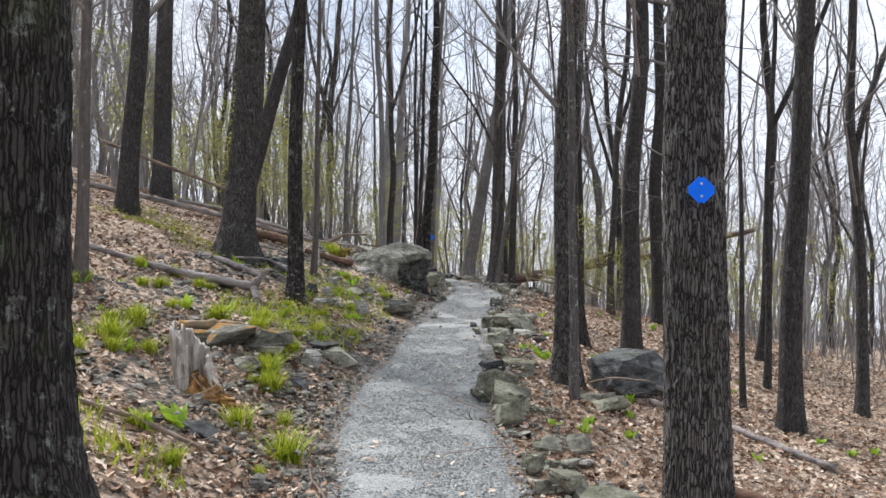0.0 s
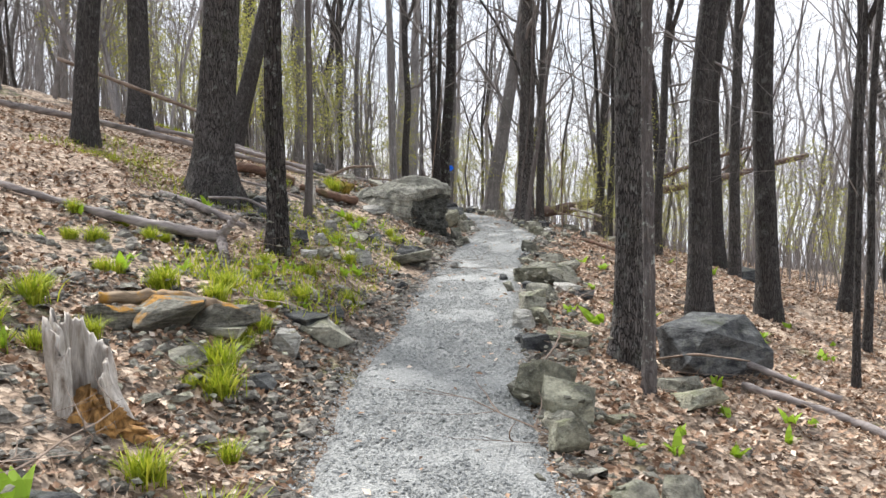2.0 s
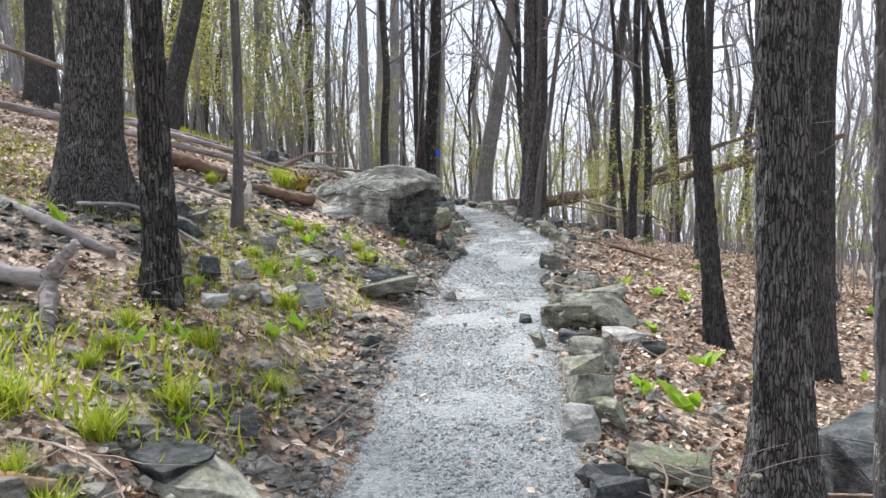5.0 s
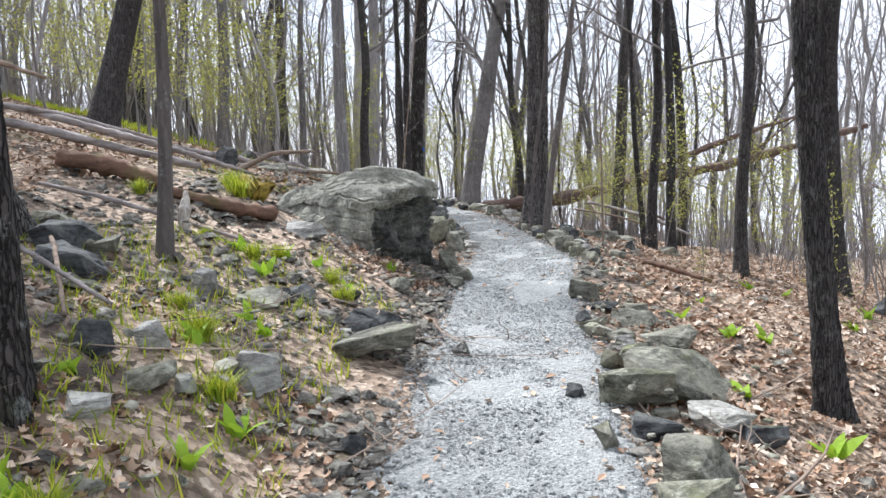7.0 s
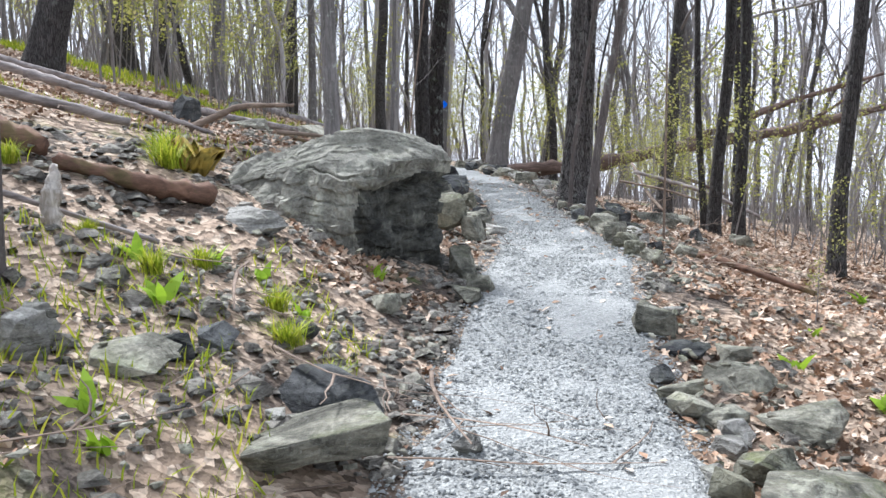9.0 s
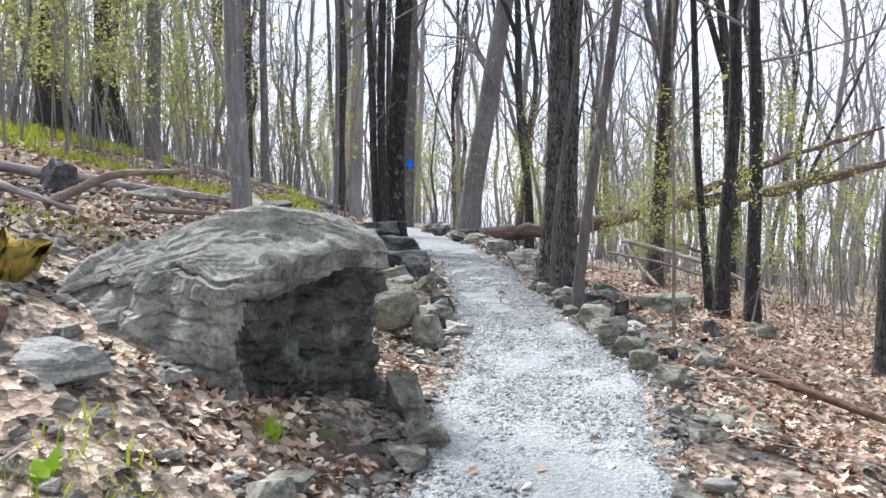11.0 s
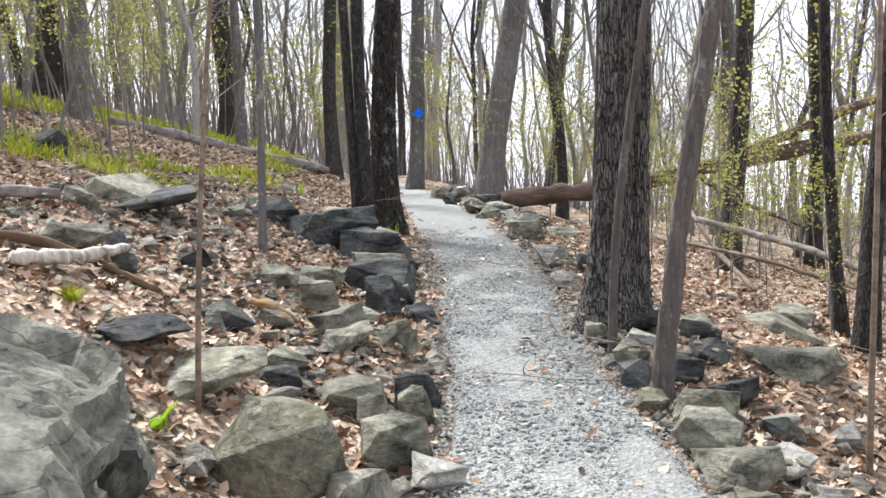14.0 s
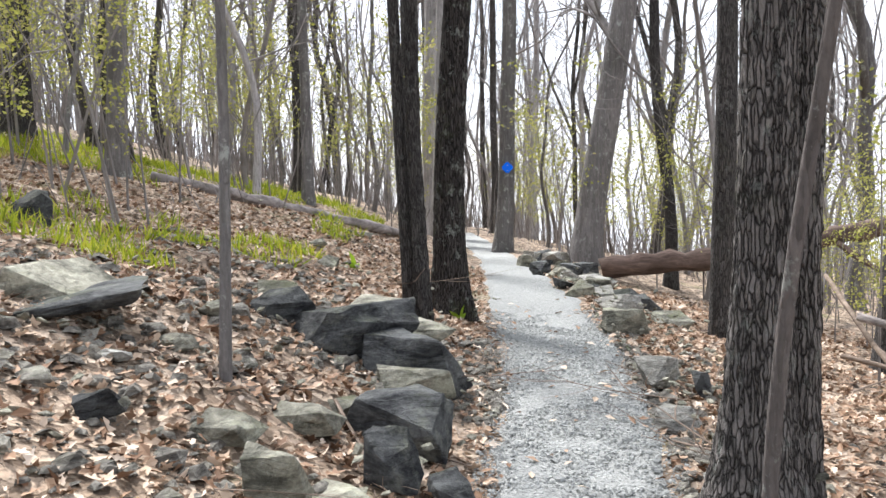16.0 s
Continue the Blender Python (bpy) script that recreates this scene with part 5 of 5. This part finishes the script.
def stump():
    """A splintered stump: bleached shell above, orange rot below."""
    root = new("stump")
    root.location = (-1.8, 6.5, ground_z(-1.8, 6.5) - 0.05)
    tagged(root, "splintered bleached stump with orange rot at its foot", "stump")
    # a split, hollow shell that is open to one side, highest at its back
    n, rows = 46, 22
    a = np.linspace(math.radians(-35), math.radians(265), n)
    tall = 0.38 + 0.14 * np.clip(np.cos(a - 2.9), -0.6, 1) + 0.07 * rough_at(a * 5, 0 * a + 5, 1.0) + 0.04 * rough_at(a * 16, 0 * a, 1.0)
    v = []
    for side in (0, 1):
        for k in range(rows):
            f = k / (rows - 1)
            r = 0.165 * (1.12 - 0.3 * f) * (1 + 0.2 * rough_at(a * 3, 0 * a + 0.9 * f, 1.0) + 0.16 * rough_at(a * 12, 0 * a + 1.5 * f, 1.0)) - 0.04 * side * (1.1 - 0.6 * f)
            v.append(np.stack([r * np.cos(a) - 0.03 * f, 0.85 * r * np.sin(a), tall * f - 0.012 * side * f], -1))
    at = lambda side, k, s: (side * rows + k) * n + s
    f = []
    for s in range(n - 1):
        for k in range(rows - 1):
            f.append((at(0, k, s), at(0, k, s + 1), at(0, k + 1, s + 1), at(0, k + 1, s)))
            f.append((at(1, k, s), at(1, k + 1, s), at(1, k + 1, s + 1), at(1, k, s + 1)))
        f.append((at(0, rows - 1, s), at(0, rows - 1, s + 1), at(1, rows - 1, s + 1), at(1, rows - 1, s)))
    for k in range(rows - 1):
        f.append((at(0, k, 0), at(0, k + 1, 0), at(1, k + 1, 0), at(1, k, 0)))
        f.append((at(0, k, n - 1), at(1, k, n - 1), at(1, k + 1, n - 1), at(0, k + 1, n - 1)))
    part("shell", mesh_of("shell", np.concatenate(v), f, STUMP_WOOD), root, "bleached splintered wood")
    # crumbling rot spread over the roots
    n, rows = 60, 24
    a = np.arange(n) * 2 * np.pi / n
    v = []
    for k in range(rows):
        f = k / (rows - 1)
        r = 0.2 * (1 - f) ** 0.55 * (1 + 0.22 * np.cos(4 * a + 0.6) * (1 - f) + 0.3 * rough_at(a * 5, 0 * a + 5 * f, 1.0) + 0.32 * rough_at(a * 13, 0 * a + 14 * f, 1.0))
        z = 0.2 * f**0.8 * (1 + 0.35 * rough_at(a * 4 + 9, 0 * a, 1.0)) + 0.02 * rough_at(a * 9, 0 * a + 8 * f, 1.0)
        v.append(np.stack([r * np.cos(a) + 0.05 - 0.03 * f, 0.8 * r * np.sin(a) - 0.03, z - 0.04], -1))
    f = [(k * n + s, k * n + (s + 1) % n, (k + 1) * n + (s + 1) % n, (k + 1) * n + s) for k in range(rows - 1) for s in range(n)]
    part("foot", mesh_of("foot", np.concatenate(v), f, STUMP_ROT), root, "orange-brown rotten wood")


stump()
tagged(new("moss_clump", log_mesh("moss_clump", [(-2.05, 15.6, 1.42), (-1.9, 15.65, 1.56), (-1.75, 15.7, 1.5)], [0.12, 0.17, 0.1], MOSS, 14, 25, 0.2)), "orange-green moss clump beside the big boulder", "moss")
tagged(new("moss_clump", log_mesh("moss_clump", [(-1.5, 2.95, 0.3), (-1.38, 3.0, 0.42), (-1.3, 3.05, 0.3)], [0.1, 0.14, 0.08], MOSS, 14, 26, 0.2)), "orange-green moss at the foot of the oak", "moss")
log("snag", [(-2.01, 14.05, -0.05), (-2.0, 14.06, 0.12), (-1.98, 14.08, 0.28)], [0.05, 0.045, 0.012], STUMP_WOOD, "short pale broken snag in the bank", 0, seed=22, category="snag")


def sticks():
    """Loose sticks on both banks, one object each."""
    rng = np.random.default_rng(23)
    shapes = []
    for k in range(5):
        t = Tubes()
        grow(t, (0, 0, 0), (1, 0, 0), 0.9, 0.011, 1, rng, 2, (5, 5, 4))
        v = np.concatenate(t.v)
        v[:, 2] = v[:, 2] * 0.25
        shapes.append(mesh_of("stick", v, t.f, STICK))
    xy, d, uphill = spots(260, rng, 24.0, 4.5)
    for (x, y), k in zip(xy, range(260)):
        if -2.1 < x < 0.1 and 15.0 < y < 18.0:
            continue
        ob = new("stick", shapes[k % 5])
        ob.matrix_world = pose(x, y, ground_z(x, y) + 0.03, rng.normal(0, 6), rng.normal(0, 7), rng.uniform(0, 360)) @ Matrix.Scale(rng.uniform(0.5, 1.3), 4)
        tagged(ob, "thin dry brown stick lying in the leaves", "stick", "loose sticks")


sticks()


# ---- plants ----
def blade_mesh(name, length, wide, material, rng, count, spread):
    v, f = [], []
    for _ in range(count):
        a, out = rng.uniform(0, 2 * np.pi), rng.uniform(0.2, 1.0) * spread
        tall, w = length * rng.uniform(0.5, 1.0), wide * rng.uniform(0.6, 1.1)
        base = rng.normal(0, 0.12, 2) * length
        side = np.array([-np.sin(a), np.cos(a)]) * w
        n = len(v)
        for k in range(4):
            g = k / 3
            c = base + np.array([np.cos(a), np.sin(a)]) * out * tall * g**1.6
            z = tall * (g - 0.35 * out * g * g)
            s = side * (0.55, 1.0, 0.75, 0.06)[k]
            v += [(c[0] - s[0], c[1] - s[1], z), (c[0] + s[0], c[1] + s[1], z)]
        f += [[n + 2 * k, n + 2 * k + 1, n + 2 * k + 3, n + 2 * k + 2] for k in range(3)]
    return mesh_of(name, v, f, material, False)


plant_rng = np.random.default_rng(41)
TUFTS = [blade_mesh("grass_tuft", 1.0, 0.015, BLADE, plant_rng, 170, 0.85) for _ in range(4)]
LEAVES = [blade_mesh("leaf", 1.0, 0.2, GREEN, plant_rng, 1, 0.7) for _ in range(4)]


def tuft(x, y, size):
    ob = new("grass_tuft", TUFTS[int(plant_rng.integers(4))])
    ob.matrix_world = pose(x, y, ground_z(x, y) - 0.01, 0, 0, plant_rng.uniform(0, 360)) @ Matrix.Diagonal((size, size, size * 0.8, 1))
    tagged(ob, "tuft of yellow-green woodland grass", "grass", "grass tufts on the banks")


def rosette(x, y, size):
    root = new("plant")
    root.matrix_world = pose(x, y, ground_z(x, y) - 0.01, 0, 0, plant_rng.uniform(0, 360)) @ Matrix.Scale(size, 4)
    tagged(root, "fresh green broad-leaved plant in the leaf litter", "plant", "green plants on the banks")
    for k in range(7):
        leaf = part("leaf", LEAVES[int(plant_rng.integers(4))], root)
        leaf.matrix_basis = pose(0, 0, 0, plant_rng.normal(0, 12), plant_rng.normal(0, 12), k * 51 + plant_rng.uniform(-20, 20)) @ Matrix.Scale(plant_rng.uniform(0.7, 1.1), 4)


for x, y, size in (
    (-2.6, 7.0, 0.4), (-2.7, 7.8, 0.35), (-2.2, 8.8, 0.34), (-1.8, 9.0, 0.28), (-1.5, 7.7, 0.37), (-1.4, 6.1, 0.3), (-1.0, 5.7, 0.4), (-2.6, 8.9, 0.22), (-1.8, 10.3, 0.2), (-1.2, 11.5, 0.22),
    (-2.7, 8.9, 0.22), (-1.45, 7.45, 0.34), (-1.8, 8.7, 0.3), (-1.4, 12.0, 0.26), (-1.6, 8.6, 0.22), (-1.5, 9.1, 0.25), (-1.6, 12.4, 0.16), (-0.9, 13.8, 0.22), (-1.5, 13.9, 0.2), (-2.5, 14.7, 0.2),
    (-2.0, 15.7, 0.32), (-1.0, 14.1, 0.2), (-1.4, 14.3, 0.2), (-0.7, 13.6, 0.2), (-1.9, 15.4, 0.3), (-1.9, 14.2, 0.14), (-1.2, 18.4, 0.12),
):
    tuft(x, y, size)
for x, y, size in (
    (-1.6, 5.4, 0.24), (-2.6, 9.0, 0.2), (-1.7, 5.1, 0.2), (-1.8, 10.2, 0.14), (1.3, 7.8, 0.12), (1.8, 8.6, 0.17), (1.6, 7.7, 0.13), (0.9, 7.3, 0.12), (2.3, 8.7, 0.15), (2.5, 8.8, 0.14),
    (2.1, 8.2, 0.12), (1.0, 10.9, 0.15), (1.5, 12.9, 0.17), (-2.3, 9.5, 0.14), (-1.7, 10.1, 0.14), (-1.5, 10.3, 0.15), (-1.4, 12.0, 0.16), (-1.1, 11.3, 0.17), (2.1, 14.1, 0.2), (2.0, 9.5, 0.14),
    (-1.2, 11.5, 0.16), (-1.7, 11.2, 0.14), (-1.4, 11.9, 0.17), (-1.3, 12.7, 0.14), (1.0, 11.0, 0.16), (-1.6, 10.4, 0.13), (-2.2, 12.4, 0.14), (-1.2, 12.5, 0.15), (-1.4, 13.7, 0.16),
):
    rosette(x, y, size)
for x, y, size in ((-0.9, 14.2, 0.14), (1.6, 14.6, 0.17), (2.0, 15.4, 0.15), (-0.7, 17.8, 0.12), (-0.4, 24.5, 0.16), (-1.5, 25.3, 0.18), (1.25, 10.9, 0.24), (1.8, 14.0, 0.22), (1.7, 12.2, 0.2), (2.6, 11.0, 0.16), (3.2, 12.0, 0.16)):
    rosette(x, y, size)


for k in range(46):
    y = plant_rng.uniform(4.6, 10.5)
    tuft(edges(y)[0] - plant_rng.uniform(0.35, 2.9), y, plant_rng.uniform(0.12, 0.27))
for k in range(26):
    y = plant_rng.uniform(4.5, 15.5)
    rosette(edges(y)[0] - plant_rng.uniform(0.4, 3.0), y, plant_rng.uniform(0.09, 0.16))
for k in range(22):
    y = plant_rng.uniform(6.0, 17.0)
    rosette(edges(y)[1] + plant_rng.uniform(0.7, 4.0), y, plant_rng.uniform(0.1, 0.18))


def budding_sapling(seed):
    """A thin sapling with small opening leaves."""
    rng = np.random.default_rng(seed)
    root = new("sapling")
    tagged(root, "thin sapling with yellow-green opening leaves", "sapling", "budding saplings")
    tubes = Tubes()
    line = trunk_line(3.4, (0, 0), rng, 0.05, 8)
    radii = taper(3.4, 0.03, 8, 0.1)
    tubes.add(line, radii, 5, False)
    crown(tubes, line, radii, rng, 9, 0.25, 1.2, 1, (4, 3))
    part("stem", tubes.mesh("stem", TWIG), root)
    tips = np.concatenate(tubes.v[1:])
    pick = tips[rng.integers(0, len(tips), 380)] + rng.normal(0, 0.06, (380, 3))
    v, f = [], []
    for p in pick:
        n = len(v)
        turn = Euler(rng.uniform(0, 6.28, 3)).to_matrix()
        s = rng.uniform(0.03, 0.07)
        v += [tuple(np.array(turn @ Vector(q)) * s + p) for q in LEAF.tolist()]
        f += [[n + i for i in q] for q in LEAF_FACES]
    part("leaves", mesh_of("leaves", v, f, BUD, False), root, "small yellow-green opening leaves")
    return root


def saplings():
    rng = np.random.default_rng(51)
    kinds = [budding_sapling(60 + k) for k in range(5)]
    for k in range(284):
        if k < 100:
            x, y = rng.uniform(2.6, 10), rng.uniform(19, 40)
        elif k < 224:
            x, y = rng.uniform(-11, 3.5), rng.uniform(30, 46)
        else:
            x, y = rng.uniform(-9, -2.8), rng.uniform(21, 30)
        left, right = edges(y)
        if left - 0.7 < x < right + 0.7:
            continue
        m = pose(x, y, ground_z(x, y) - 0.03, rng.normal(0, 4), rng.normal(0, 4), rng.uniform(0, 360))
        copy_thing(kinds[k % 5], m @ Matrix.Scale(rng.uniform(0.35, 0.9) if k < 100 else rng.uniform(0.6, 1.25), 4))
    for k, (x, y, s) in enumerate(((2.55, 22.4, 0.42), (2.95, 22.7, 0.48), (2.7, 22.9, 0.4), (3.3, 21.9, 0.4), (2.3, 24.3, 0.5), (2.1, 15.6, 0.3), (3.0, 15.0, 0.4))):
        copy_thing(kinds[k % 5], pose(x, y, ground_z(x, y) - 0.03, 0, 0, 70 * k) @ Matrix.Scale(s, 4))
    for k, t in enumerate(kinds):
        x, y = 3.4 + 1.1 * k, 22.5 + 1.3 * k
        t.location = (x, y, ground_z(x, y) - 0.03)


saplings()


# ---- trail marks ----
def trail_mark(x, y, z, size, label):
    """A blue plastic diamond, nailed flat to the bark."""
    root = new("trail_marker")
    root.matrix_world = pose(x, y, z, 90, 0, -4)
    tagged(root, label, "trail marker")
    bm = bmesh.new()
    bmesh.ops.create_cube(bm, size=1)
    for v in bm.verts:
        v.co = Vector((v.co.x * size, v.co.y * size, v.co.z * 0.006))
    bmesh.ops.rotate(bm, verts=bm.verts, matrix=Matrix.Rotation(radians(45), 3, "Z"))
    bmesh.ops.bevel(bm, geom=[e for e in bm.edges if abs(e.verts[0].co.z - e.verts[1].co.z) > 0.001], offset=size * 0.14, segments=3, affect="EDGES")
    me = bpy.data.meshes.new("plate")
    bm.to_mesh(me)
    bm.free()
    me.materials.append(BLUE)
    part("plate", me, root, "bright blue plastic diamond")
    for dy in (-0.28, 0.28):
        t = Tubes()
        t.add([(0, dy * size, 0.002), (0, dy * size, 0.007), (0, dy * size, 0.009)], [0.006, 0.006, 0.003], 10)
        part("nail", t.mesh("nail", STEEL), root, "round steel nail head")


trail_mark(1.2, 4.125, 1.81, 0.105, "bright blue diamond trail marker nailed to an oak")
trail_mark(-0.41, 32.13, 2.2, 0.16, "blue trail marker on a grey tree at the bend")
